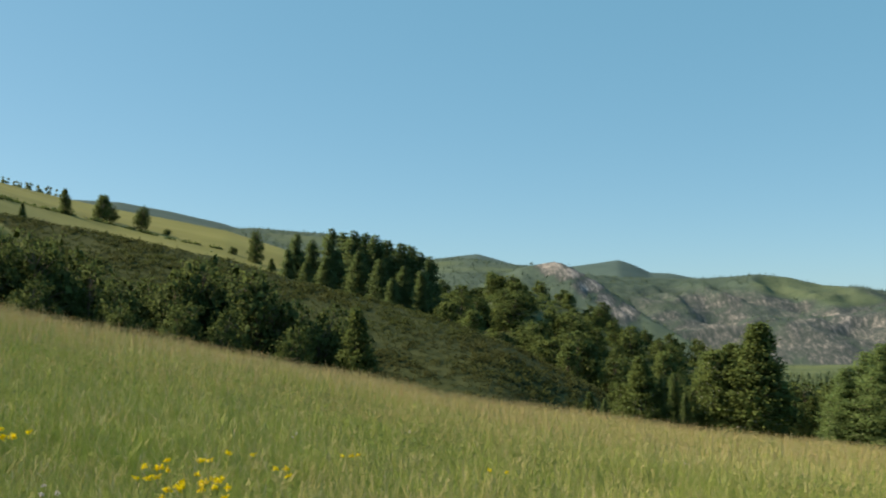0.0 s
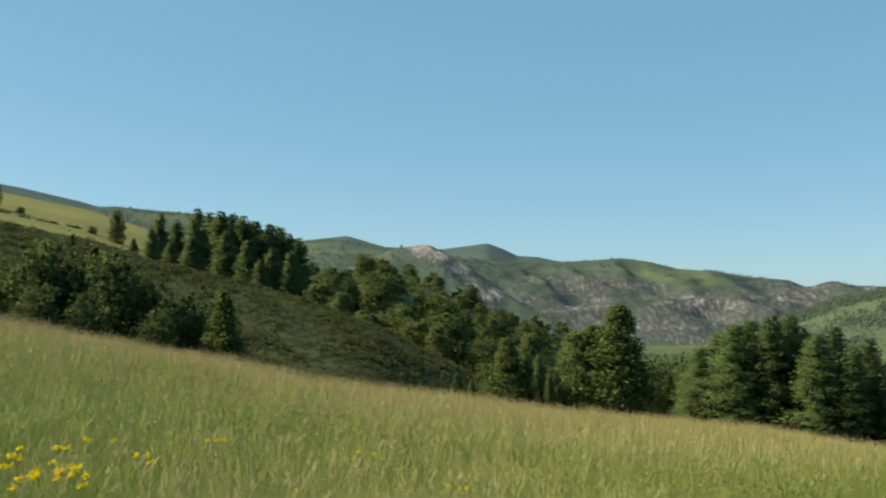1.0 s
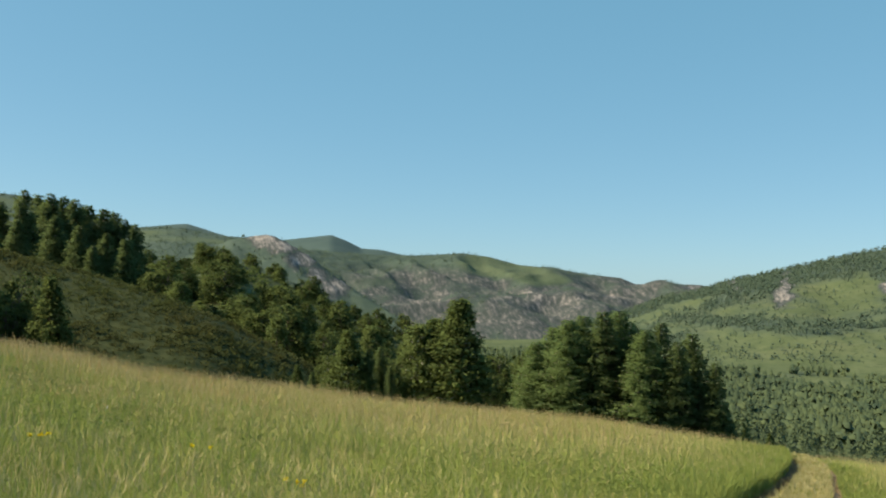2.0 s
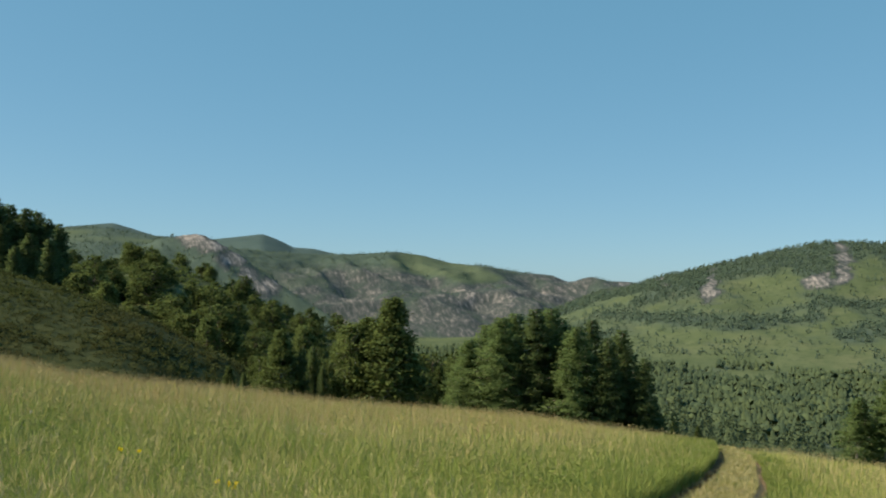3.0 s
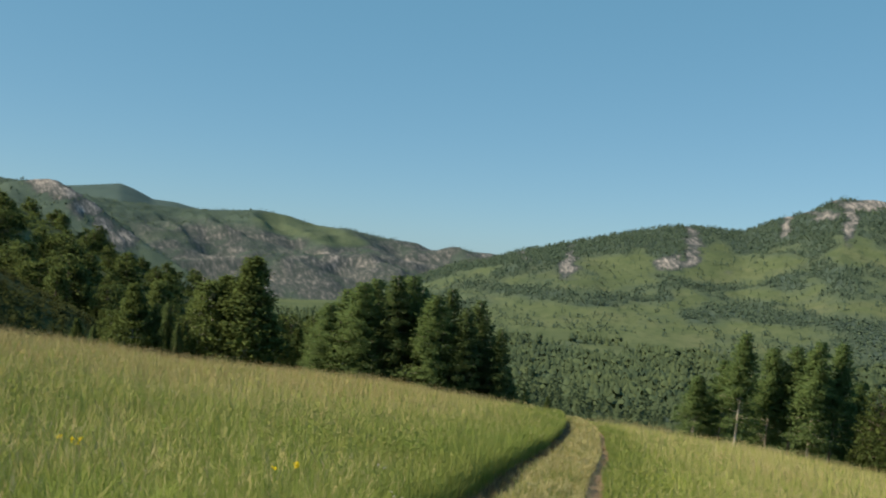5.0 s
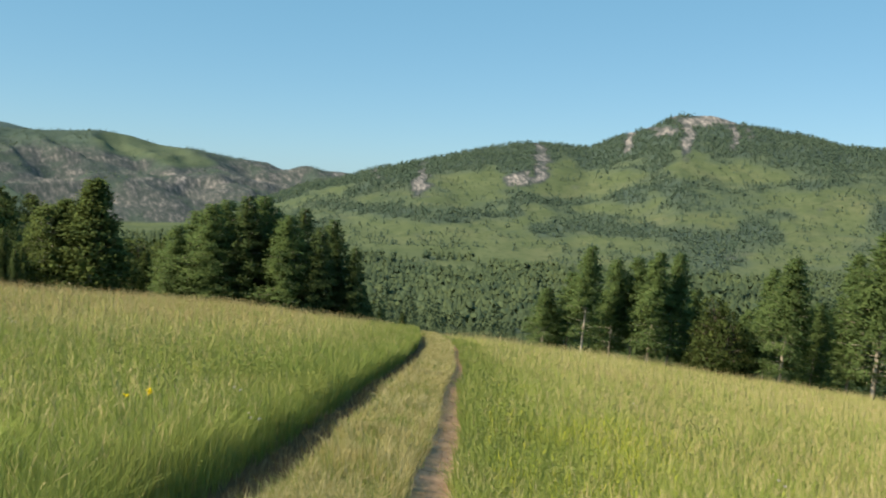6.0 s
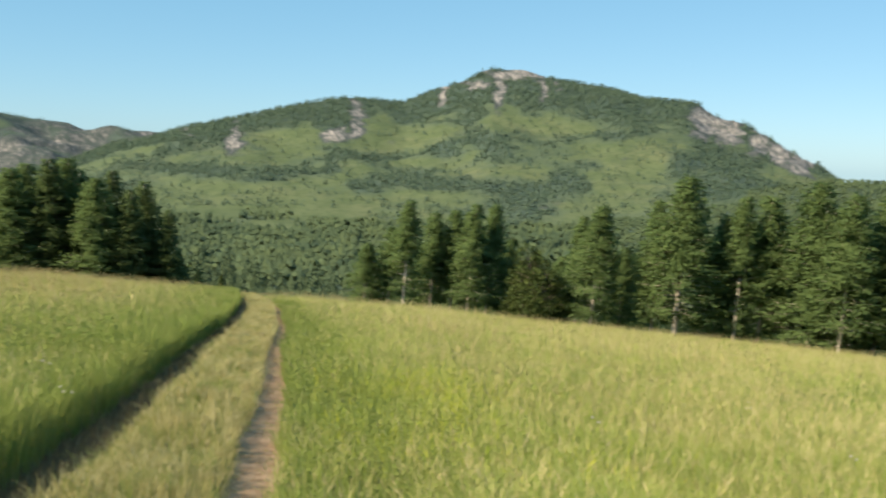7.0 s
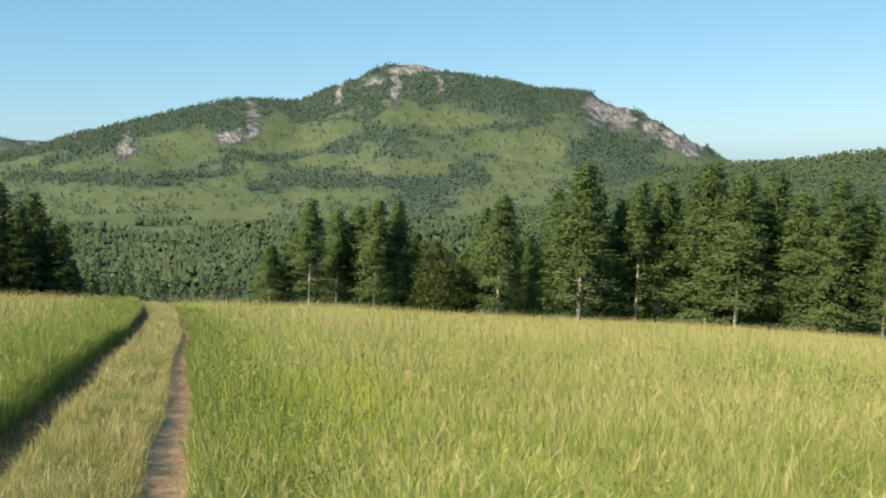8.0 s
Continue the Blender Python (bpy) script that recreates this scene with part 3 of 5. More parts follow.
def grow_conifer(name, height, radius, bare, count, needles, leaf_mat, bark, label, spray=(0.55, 0.24), top_round=0.75, trunk_r=0.15, gaps=0.35, droop=0.25, core=0.42, tier=0.2, core_from=0.0):
    """A conifer: straight tapered trunk, tiers of drooping limbs, and sprays of needles along them."""
    base = new(name)
    bend = rng.normal(0, 0.012, 2) * height
    hs = np.linspace(0, 1, 12)
    trunk_pts = np.stack([bend[0] * hs ** 2, bend[1] * hs ** 2, height * hs * 0.985 - 0.4 * (hs == 0)], 1)
    wood = [tube(trunk_pts, trunk_r * (1 - hs) ** 0.8 + 0.02, 8)]
    ps, ds = [], []
    for i in range(count):
        h = bare + (1 - bare) * (i // 5 + 0.5 + rng.normal(0, tier)) / (count // 5)
        if rng.uniform() < gaps * np.clip(1.25 - (h - bare) / 0.35, 0, 1):
            continue
        u = (h - bare) / (1 - bare)
        h = min(h, 0.985)
        u = max(0.0, (h - bare) / (1 - bare))
        reach = radius * (1 - u) ** top_round * (0.6 + 0.4 * min(1, u * 5 + 0.35)) * rng.uniform(0.6, 1.15) + 0.12
        th = rng.uniform(0, 2 * np.pi)
        out = np.array([math.cos(th), math.sin(th), 0])
        start = np.array([np.interp(h, hs, trunk_pts[:, 0]), np.interp(h, hs, trunk_pts[:, 1]), h * height])
        lift = rng.uniform(0.05, 0.35) + 0.7 * u - droop
        q = np.linspace(0, 1, 5)
        limb = start + out * (reach * q)[:, None] + np.array([0, 0, 1]) * (reach * (lift * q - 0.30 * q ** 2 + 0.22 * q ** 3))[:, None]
        wood.append(tube(limb, (0.022 * (1 - 0.85 * q) + 0.004) * (0.4 + reach / radius), 4))
        n = max(4, int(needles * reach / radius))
        t = rng.uniform(0.18, 1.0, n) ** 0.8
        c = np.stack([np.interp(t, q, limb[:, k]) for k in range(3)], 1)
        spread = (0.12 + 0.17 * reach * (1 - 0.6 * t))[:, None]
        c = c + rng.normal(size=(n, 3)) * spread * np.array([1, 1, 0.7])
        d = out * rng.uniform(0.2, 1.0, n)[:, None] + rng.normal(size=(n, 3)) * np.array([0.6, 0.6, 0.3]) + np.array([0, 0, -0.08])
        ps.append(c)
        ds.append(d)
    p, d = np.concatenate(ps), np.concatenate(ds)
    s = rng.uniform(0.6, 1.25, len(p))
    inner = []   # dense twigs round the trunk
    for lo in np.linspace(max(bare + 0.08, core_from), 0.93, 11):
        u = (lo - bare) / (1 - bare)
        rad = radius * (1 - u) ** top_round * core
        ang = np.linspace(0, 2 * np.pi, 9, endpoint=False) + rng.uniform(0, 6)
        rr = rad * rng.uniform(0.45, 1.3, 9)
        ring = np.stack([rr * np.cos(ang), rr * np.sin(ang), (lo - 0.03 + rng.uniform(-0.02, 0.02, 9)) * height], 1)
        tips = np.array([[0, 0, (lo + 0.11) * height], [0, 0, (lo - 0.01) * height]]) * np.array([1, 1, min(1, 0.98 / (lo + 0.11))])
        inner.append((np.concatenate([ring, tips]), np.array([(j, (j + 1) % 9, 9) for j in range(9)] + [((j + 1) % 9, j, 10) for j in range(9)])))
    part("trunk", np_mesh("trunk", *merge(wood), bark, True), base)
    v, f = merge([sprays(p, d, spray[0] * s, spray[1] * s), *inner])
    out = v * np.array([1, 1, 0.0]) / (np.linalg.norm(v[:, :2], axis=1, keepdims=True) + 0.1) + np.array([0, 0, 0.7])
    jig = np.repeat(rng.normal(size=(len(v) // 4 + 1, 3)), 4, 0)[:len(v)]
    part("crown", soft_mesh("crown", v, f, out + 0.28 * jig, leaf_mat), base)
    return tagged(base, label, "tree")


def grow_leafy(name, height, radius, bare, clumps, leaves, leaf_mat, bark, label, leaf=(0.26, 0.17), trunk_r=0.14, lean=0.04, stems=1, upright=1.0, shape=1.0, puff=1.0):
    """A broad-leaved tree: trunk, forking limbs, and a crown of leaf clumps with gaps between them."""
    base = new(name)
    wood, ps, ds, inner, gs = [], [], [], [], []
    hs = np.linspace(0, 1, 9)
    for st in range(stems):
        th0 = rng.uniform(0, 2 * np.pi)
        off = 0.0 if stems == 1 else radius * 0.35
        drift = rng.normal(0, lean, 2) * height + off * np.array([math.cos(th0), math.sin(th0)])
        top = height * (1.0 if st == 0 else rng.uniform(0.7, 0.95))
        pts = np.stack([drift[0] * hs ** 1.3, drift[1] * hs ** 1.3, top * hs * 0.93 - 0.4 * (hs == 0)], 1)
        wood.append(tube(pts, trunk_r * (1 - hs) ** 0.9 + 0.015, 8))
        for i in range(int(3.4 * clumps) // stems):
            h = bare + (1 - bare) * rng.uniform(0, 1) ** 0.85
            u = (h - bare) / (1 - bare)
            prof = (0.35 + 0.65 * math.sin(math.pi * min(1, (u + 0.08) ** 0.75) * 0.92)) if shape == 1.0 else (0.08 + 0.92 * (1 - u) ** shape * min(1, 0.6 + 2 * u))
            th = rng.uniform(0, 2 * np.pi)
            reach = radius * prof * rng.uniform(0.25, 1.0)
            start = np.array([np.interp(h * 0.85, hs, pts[:, 0]), np.interp(h * 0.85, hs, pts[:, 1]), h * 0.80 * top])
            end = np.array([np.interp(h, hs, pts[:, 0]) + reach * math.cos(th), np.interp(h, hs, pts[:, 1]) + reach * math.sin(th), h * top * 0.97])
            q = np.linspace(0, 1, 4)[:, None]
            limb = start + (end - start) * q + np.array([0, 0, 0.25 * reach]) * (q * (1 - q))
            wood.append(tube(limb, 0.03 * (1 - 0.8 * q[:, 0]) * (0.5 + reach / radius) + 0.004, 3))
            size = radius * puff * rng.uniform(0.08, 0.19) * (1.0 if shape == 1.0 else 1.2 - 0.75 * u)
            n = int(0.34 * leaves * rng.uniform(0.5, 1.4))
            g = rng.normal(size=(n, 3))
            g = g / np.linalg.norm(g, axis=1, keepdims=True) * rng.uniform(0.25, 1.0, (n, 1)) ** 0.5
            c = end + g * size * np.array([1.25, 1.25, 0.85 * upright]) + rng.normal(0, 0.10, (n, 3))
            c[:, 2] -= (0.5 * upright) * size * rng.exponential(0.6, n)   # hanging twigs
            ico = ICO * size * 0.42 * rng.uniform(0.5, 1.5, (12, 1)) * np.array([1, 1, 0.9 * upright]) + end
            inner.append((ico, ICO_F))
            gs.append(g)
            ps.append(c)
            ds.append(g * 0.7 + rng.normal(size=(n, 3)) * 0.6 + np.array([0, 0, -0.35]))
    p, d = np.concatenate(ps), np.concatenate(ds)
    p[:, 2] = np.maximum(p[:, 2], 0.15)
    s = rng.uniform(0.6, 1.3, len(p))
    part("trunk", np_mesh("trunk", *merge(wood), bark, True), base)
    v, f = merge([sprays(p, d, leaf[0] * s, leaf[1] * s), *inner])
    ball = np.concatenate([np.repeat(np.concatenate(gs), 4, 0), np.tile(ICO, (len(inner), 1))])
    mid = np.array([0, 0, height * (0.35 + 0.3 * bare)])
    whole = (v - mid) * np.array([1, 1, 0.6]) / (radius + 0.5)
    jig = np.repeat(rng.normal(size=(len(v) // 4 + 1, 3)), 4, 0)[:len(v)]
    part("crown", soft_mesh("crown", v, f, 0.25 * ball + 0.9 * whole + 0.6 * jig + np.array([0, 0, 0.2]), leaf_mat), base)
    return tagged(base, label, "tree")


used = set()
NATIVE = 15.0
NEEDLE = (0.46, 0.15)
larches = [grow_conifer("larch_tree", NATIVE, 3.2, 0.13, 300, 85, M_CONIFER, M_BARK, "tall green larch with a pale bare lower trunk", NEEDLE, top_round=0.72, gaps=0.62, core=0.45, core_from=0.45, tier=0.9) for _ in range(3)]
larches.append(grow_conifer("larch_tree", NATIVE, 2.7, 0.20, 260, 85, M_CONIFER, M_BARK, "slender green larch with sparse lower limbs", NEEDLE, top_round=0.7, gaps=0.8, core=0.42, core_from=0.5, tier=0.9))
larches.append(grow_conifer("larch_tree", NATIVE, 3.7, 0.05, 310, 85, M_CONIFER, M_BARK, "broad green larch with limbs down to the grass", NEEDLE, top_round=0.7, core=0.5, core_from=0.2, tier=0.9))
spruces = [grow_conifer("spruce_tree", NATIVE, 2.8, 0.03, 270, 70, M_FIR, M_BARK, "dark dense spruce at the meadow's lower edge", NEEDLE, top_round=0.75, tier=0.8) for _ in range(2)]
firs = [grow_conifer("fir_tree", NATIVE, 3.2, 0.02, 300, 54, M_FIR, M_BARK, "dark fir in a dense grove on the hill", (0.54, 0.20), top_round=0.72, tier=0.9) for _ in range(3)]
birches = [grow_leafy("birch_tree", 12.0, 2.3, 0.05, 150, 85, M_BIRCH, M_BIRCHBARK, "light green birch with hanging twigs", leaf=(0.25, 0.12), upright=1.9, puff=1.2, shape=0.95) for _ in range(2)]
birches.append(grow_leafy("birch_tree", 12.0, 2.7, 0.05, 150, 85, M_BIRCH, M_BIRCHBARK, "broad light green birch with white stems", leaf=(0.28, 0.17), stems=2, upright=1.3))
willows = [grow_leafy("willow_tree", 8.0, 2.6, 0.04, 74, 120, M_WILLOW, M_DARKBARK, "dark green willow in the shaded gully", leaf=(0.20, 0.11), stems=3, upright=1.5, lean=0.02) for _ in range(3)]
willows.append(grow_leafy("willow_tree", 8.0, 2.4, 0.04, 70, 100, M_WILLOW, M_DARKBARK, "dark green cone-shaped willow in the gully", leaf=(0.22, 0.12), shape=0.8, upright=1.3))
bushes = [grow_leafy("bushy_tree", 8.0, 2.8, 0.05, 46, 60, M_WILLOW, M_DARKBARK, "bushy green tree on the ridge with glades", leaf=(0.36, 0.20), stems=2, puff=1.4, upright=1.25) for _ in range(3)]
bushes.append(grow_leafy("bushy_tree", 8.0, 2.0, 0.05, 42, 58, M_BIRCH, M_DARKBARK, "light green bushy tree on the ridge with glades", leaf=(0.36, 0.20), puff=1.6, upright=1.3))


def plant_to(proto, az, dist, top, native=NATIVE, lean=0.0, wide=1.0, label="", group="", sink=0.15):
    """A tree at a bearing and distance, grown until its top reaches the sight angle."""
    x, y, z = spot(az, dist)
    h = EYE + dist * math.tan(radians(top)) - z
    k = max(h, 1.5) / native
    axis = Vector((math.sin(radians(az)), math.cos(radians(az)), 0))
    m = Matrix.Translation((x, y, z - sink)) @ Matrix.Rotation(radians(lean), 4, axis) @ pose(0, 0, 0, 0, 0, rng.uniform(0, 360))
    m = m @ Matrix.Diagonal((k * wide, k * wide, k, 1))
    if proto in used:
        ob = copy_thing(proto, m)
        ob.matrix_basis = m
    else:
        used.add(proto)
        ob = proto
        ob.matrix_basis = m
    return tagged(ob, label, group=group)


def hill_distance(az, angle, near, far):
    """Where the sight line at that angle meets the slope."""
    r = np.linspace(near, far, 400)
    z = height_at(r * math.sin(radians(az)), r * math.cos(radians(az)))
    e = np.degrees(np.arctan2(z - EYE, r))
    hit = np.nonzero(e >= angle)[0]
    return float(r[hit[0]]) if len(hit) else far


# larches along the lower edge of the meadow
for n, (az, dist, top, wide, kind) in enumerate((
        (43.7, 104, -4.9, 1.2, 0), (45.1, 106, -3.9, 1.0, 1), (46.0, 101, -2.35, 0.95, 3), (47.6, 106, -3.0, 1.0, 0), (48.8, 107, -2.8, 0.95, 2), (49.8, 103, -2.4, 1.0, 1),
        (50.9, 106, -2.4, 0.9, 0), (52.1, 110, -4.4, 1.0, 2), (56.2, 108, -2.9, 0.9, 1), (57.1, 103, -2.26, 1.0, 0), (58.7, 111, -4.6, 1.0, 2),
        (60.6, 106, -1.8, 0.85, 1), (61.9, 103, -0.42, 1.05, 0), (64.1, 107, -2.5, 1.0, 4), (65.2, 105, -1.5, 0.9, 3), (66.5, 108, -1.35, 1.0, 2),
        (69.2, 106, -0.5, 1.0, 4), (70.8, 103, -1.05, 1.0, 1), (72.5, 107, -1.05, 1.0, 0), (74.0, 105, -2.1, 1.0, 2), (75.8, 103, -1.5, 1.0, 4),
        (77.1, 106, -2.1, 1.0, 1), (78.5, 102, -3.4, 1.0, 0), (80.5, 105, -1.6, 1.0, 2))):
    plant_to(larches[kind], az, dist, top, lean=3.0 + rng.normal(0, 0.8), wide=wide * rng.uniform(1.05, 1.3), group="larches along the meadow")
for az, top in ((44.6, -5.9), (47, -4.9), (49.3, -4.6), (51.5, -5.3), (53.2, -5.6), (55.2, -5.3), (58.2, -5.0), (59.6, -5.0), (63.2, -4.0), (65.8, -3.6), (67.8, -2.9),
                (70.1, -3.2), (71.7, -3.2), (73.3, -3.4), (75, -3.6), (76.5, -3.6), (79.4, -3.6)):
    plant_to(larches[rng.integers(0, 5)], az + rng.normal(0, 0.1), rng.uniform(116, 130), top, lean=2.0, wide=1.4, group="larches along the meadow")
# leafy bush between the larches
for az, dist, top in ((54.0, 102, -4.5), (53.2, 103, -5.9), (55.0, 104, -6.0)):
    plant_to(willows[1], az, dist, top, 8.0, wide=1.1, label="rounded green bush between the larches", group="bushes at the meadow's edge")
# clump of spruces and larches on the brow
for az, dist, top, kind, wide in (
        (22.3, 112, -2.4, larches[4], 1.0), (23.3, 116, -1.5, larches[4], 0.9), (24.1, 110, -1.06, larches[4], 1.0), (24.9, 118, -0.8, larches[4], 1.0),
        (26.2, 110, -0.54, spruces[0], 1.0), (27.1, 113, -0.46, larches[4], 1.0), (27.8, 118, -1.2, spruces[1], 1.0), (28.5, 108, -1.5, larches[4], 0.9),
        (29.2, 113, -1.06, spruces[0], 0.9), (30.3, 108, -2.1, spruces[1], 0.9), (31.4, 112, -1.65, spruces[0], 0.95), (32.3, 109, -3.2, spruces[1], 0.9),
        (33.1, 112, -5.4, spruces[0], 1.0), (25.5, 124, -1.5, spruces[1], 1.0), (28.2, 126, -2.0, spruces[0], 1.1), (30.9, 122, -2.8, spruces[1], 1.1)):
    plant_to(kind, az, dist, top, wide=wide * 1.5, lean=rng.normal(1.0, 0.8), group="clump of conifers on the brow")
for az, dist, top in ((19.0, 150, -3.3), (19.7, 165, -3.2), (20.4, 150, -3.1), (21.2, 160, -3.2), (22.0, 145, -3.0), (18.2, 140, -3.6), (8.6, 104, -4.0), (9.8, 108, -3.4), (14.2, 106, -3.2), (13.0, 112, -2.7), (19.8, 118, -4.2), (20.6, 124, -3.9), (21.5, 116, -4.0), (18.9, 120, -4.6), (34.2, 135, -6.6), (35.5, 140, -6.9)):
    plant_to(willows[int(rng.integers(0, 4))], az, dist, top, 8.0, wide=1.0, label="low green tree beside the conifer clump", group="low trees on the brow")
# birches
plant_to(birches[0], 17.5, 96, 0.15, 12.0, lean=1.0, wide=2.2, group="birches on the brow")
plant_to(birches[2], 15.9, 97, -1.35, 12.0, wide=1.3, group="birches on the brow")
plant_to(birches[1], 16.6, 98, -1.0, 12.0, wide=2.1, group="birches on the brow")
plant_to(birches[1], 11.5, 96, -1.85, 12.0, wide=2.0, group="birches on the brow")
plant_to(birches[2], 10.3, 97, -3.4, 12.0, wide=1.1, group="birches on the brow")
for az, dist, top in ((12.6, 96, -3.0), (13.3, 99, -2.9), (13.9, 95, -4.0), (9.4, 100, -4.4), (12.0, 103, -3.6)):
    plant_to(spruces[0 if az > 13 else 1], az, dist, top, wide=1.1, label="small dark spruce among the birches", group="birches on the brow")
# trees in the gully below the brush slope
for az, dist, top, kind in (
        (-27, 96, 5.2, 0), (-25.4, 92, 4.9, 1), (-24.0, 96, 4.8, 0), (-22.3, 93, 4.5, 2), (-21.3, 97, 4.5, 0), (-20.2, 95, 3.3, 1), (-18.7, 90, 2.2, 2), (-17.4, 96, 2.4, 1),
        (-16.0, 94, 2.7, 0), (-14.4, 96, 3.55, 2), (-13.2, 98, 2.7, 0), (-12.4, 95, 2.3, 1), (-11.2, 92, 3.1, 2), (-10.3, 97, 1.6, 0), (-9.4, 93, 1.35, 1), (-8.3, 95, 1.1, 0),
        (-7.3, 92, 1.05, 1), (-6.2, 96, 0.2, 2), (-23.2, 86, 2.3, 1), (-17.9, 86, 1.0, 0), (-15.2, 86, 0.9, 2), (-12.9, 85, 0.8, 1), (-8.8, 85, 0.0, 0)):
    plant_to(willows[kind], az, dist, top, 8.0, wide=rng.uniform(0.8, 1.0), group="willows in the gully")
plant_to(willows[3], -4.75, 88, 0.75, 8.0, wide=0.95, label="green cone-shaped tree at the gully's end", group="willows in the gully")
plant_to(willows[3], -5.7, 90, -1.0, 8.0, wide=0.9, group="willows in the gully")
# single trees on the dry field
for az, foot, top, kind, native, wide in ((-21.3, 5.55, 7.0, willows[3], 8.0, 0.8), (-19.5, 5.3, 6.77, birches[2], 12.0, 1.0), (-19.0, 5.25, 6.3, willows[1], 8.0, 0.9),
                                          (-17.3, 4.85, 6.24, willows[0], 8.0, 0.75), (-23.5, 5.0, 6.15, birches[0], 12.0, 1.0), (-10.9, 3.1, 5.0, willows[2], 8.0, 0.55),
                                          (-10.0, 2.5, 3.45, willows[3], 8.0, 0.9), (-12.2, 3.6, 4.1, willows[1], 8.0, 1.2), (-15.9, 4.6, 5.0, willows[1], 8.0, 1.3)):
    plant_to(kind, az, hill_distance(az, foot, 165, 390), top, native, wide=wide * 1.5, label="lone green tree on the dry hillside field", group="lone trees on the hill")
# fir grove on the hill
for az, top, dist, wide in ((-9.1, 4.0, 210, 0.9), (-8.6, 4.85, 215, 1.0), (-7.7, 4.55, 222, 1.0), (-6.6, 5.2, 216, 1.0), (-5.9, 5.0, 228, 1.1), (-5.3, 5.1, 222, 1.1), (-4.7, 4.95, 232, 1.1),
                            (-4.0, 4.85, 224, 1.1), (-3.3, 4.6, 230, 1.15), (-2.6, 4.4, 222, 1.1), (-2.0, 4.25, 230, 1.1), (-1.4, 3.9, 222, 1.0), (-0.8, 3.65, 228, 1.0),
                            (-6.9, 3.6, 200, 1.2), (-5.0, 3.9, 196, 1.2), (-3.7, 3.5, 192, 1.2), (-2.3, 3.1, 194, 1.2), (-1.3, 2.8, 200, 1.1), (-3.0, 2.4, 182, 1.2), (-8.0, 3.3, 196, 1.2)):
    plant_to(firs[int(rng.integers(0, 3))], az, dist, top, wide=wide * 1.15, group="fir grove on the hill")
# bushes and trees of the ridge with small glades
made = 0
while made < 110:
    az, dist = rng.uniform(-1.0, 18.0), rng.uniform(165, 318)
    x, y, z = spot(az, dist)
    e = math.degrees(math.atan2(z - EYE, dist))
    if any(((az - ca) / wa) ** 2 + ((e - ce) / we) ** 2 < 1 for ca, ce, wa, we in ((6.0, -0.1, 1.2, 0.4), (8.6, -1.1, 1.6, 0.4), (1.5, 1.0, 1.6, 0.25))):
        continue
    crest = np.interp(az, BUSHY[:, 0], BUSHY[:, 2])
    h = rng.uniform(4.5, 9.5) * (1.0 if e < crest - 0.5 else 0.8)
    top = math.degrees(math.atan2(z + h - EYE, dist))
    plant_to(bushes[int(rng.choice(4, p=(0.28, 0.28, 0.28, 0.16)))], az, dist, top, 8.0, wide=rng.uniform(1.1, 1.7), group="trees of the ridge")
    made += 1

# ---------------------------------------------------------------- far woods and brush, past counting


def rounded(v, f):
    """Shading of a soft round crown for a tree far off."""
    n = v * np.array([1, 1, 0]) / (np.linalg.norm(v[:, :2], axis=1, keepdims=True) + 0.05) + np.array([0, 0, 1.5])
    return v, f, n + rng.normal(size=v.shape) * 0.12


def small_conifer(layers, sides):
    pieces = []
    for i in range(layers):
        lo, hi = i / layers * 0.85 + 0.05, min(1.0, (i + 1.9) / layers * 0.85 + 0.12)
        rad = 0.21 * (1 - i / layers) ** 0.8 + 0.03
        ang = np.linspace(0, 2 * np.pi, sides, endpoint=False) + rng.uniform(0, 6)
        rr = rad * np.where(np.arange(sides) % 2 == 0, 1.25, 0.7) * rng.uniform(0.7, 1.25, sides)
        ring = np.stack([rr * np.cos(ang), rr * np.sin(ang), lo + rng.uniform(-0.03, 0.03, sides)], 1)
        tip = np.array([[rng.normal(0, 0.012), rng.normal(0, 0.012), hi]])
        f = np.array([(j, (j + 1) % sides, sides) for j in range(sides)])
        pieces.append((np.concatenate([ring, tip]), f))
    return rounded(*merge(pieces))


def small_leafy(blobs):
    bm = bmesh.new()
    bmesh.ops.create_icosphere(bm, subdivisions=1, radius=1.0)
    bmesh.ops.triangulate(bm, faces=bm.faces[:])
    v = np.array([q.co[:] for q in bm.verts])
    f = np.array([[q.index for q in t.verts] for t in bm.faces])
    bm.free()
    pieces = []
    for i in range(blobs):
        s = rng.uniform(0.12, 0.2)
        c = np.array([rng.normal(0, 0.10), rng.normal(0, 0.10), 0.28 + 0.5 * i / max(1, blobs - 1) + rng.normal(0, 0.03)])
        pieces.append((c + v * s * rng.uniform(0.75, 1.25, (len(v), 1)) * np.array([1, 1, 1.2]), f))
    return rounded(*merge(pieces))


def shrub_tuft(n):
    g = rng.normal(size=(n, 3))
    g[:, 2] = np.abs(g[:, 2])
    g /= np.linalg.norm(g, axis=1, keepdims=True)
    p = g * rng.uniform(0.2, 0.75, (n, 1)) * np.array([0.8, 0.8, 0.9])
    v, f = sprays(p, g * 0.6 + rng.normal(size=(n, 3)) * 0.5, rng.uniform(0.3, 0.55, n), rng.uniform(0.16, 0.3, n))
    return v, f, np.repeat(g * 0.35 + np.array([0, 0, 1.0]) + rng.normal(size=(n, 3)) * 0.1, 4, 0)


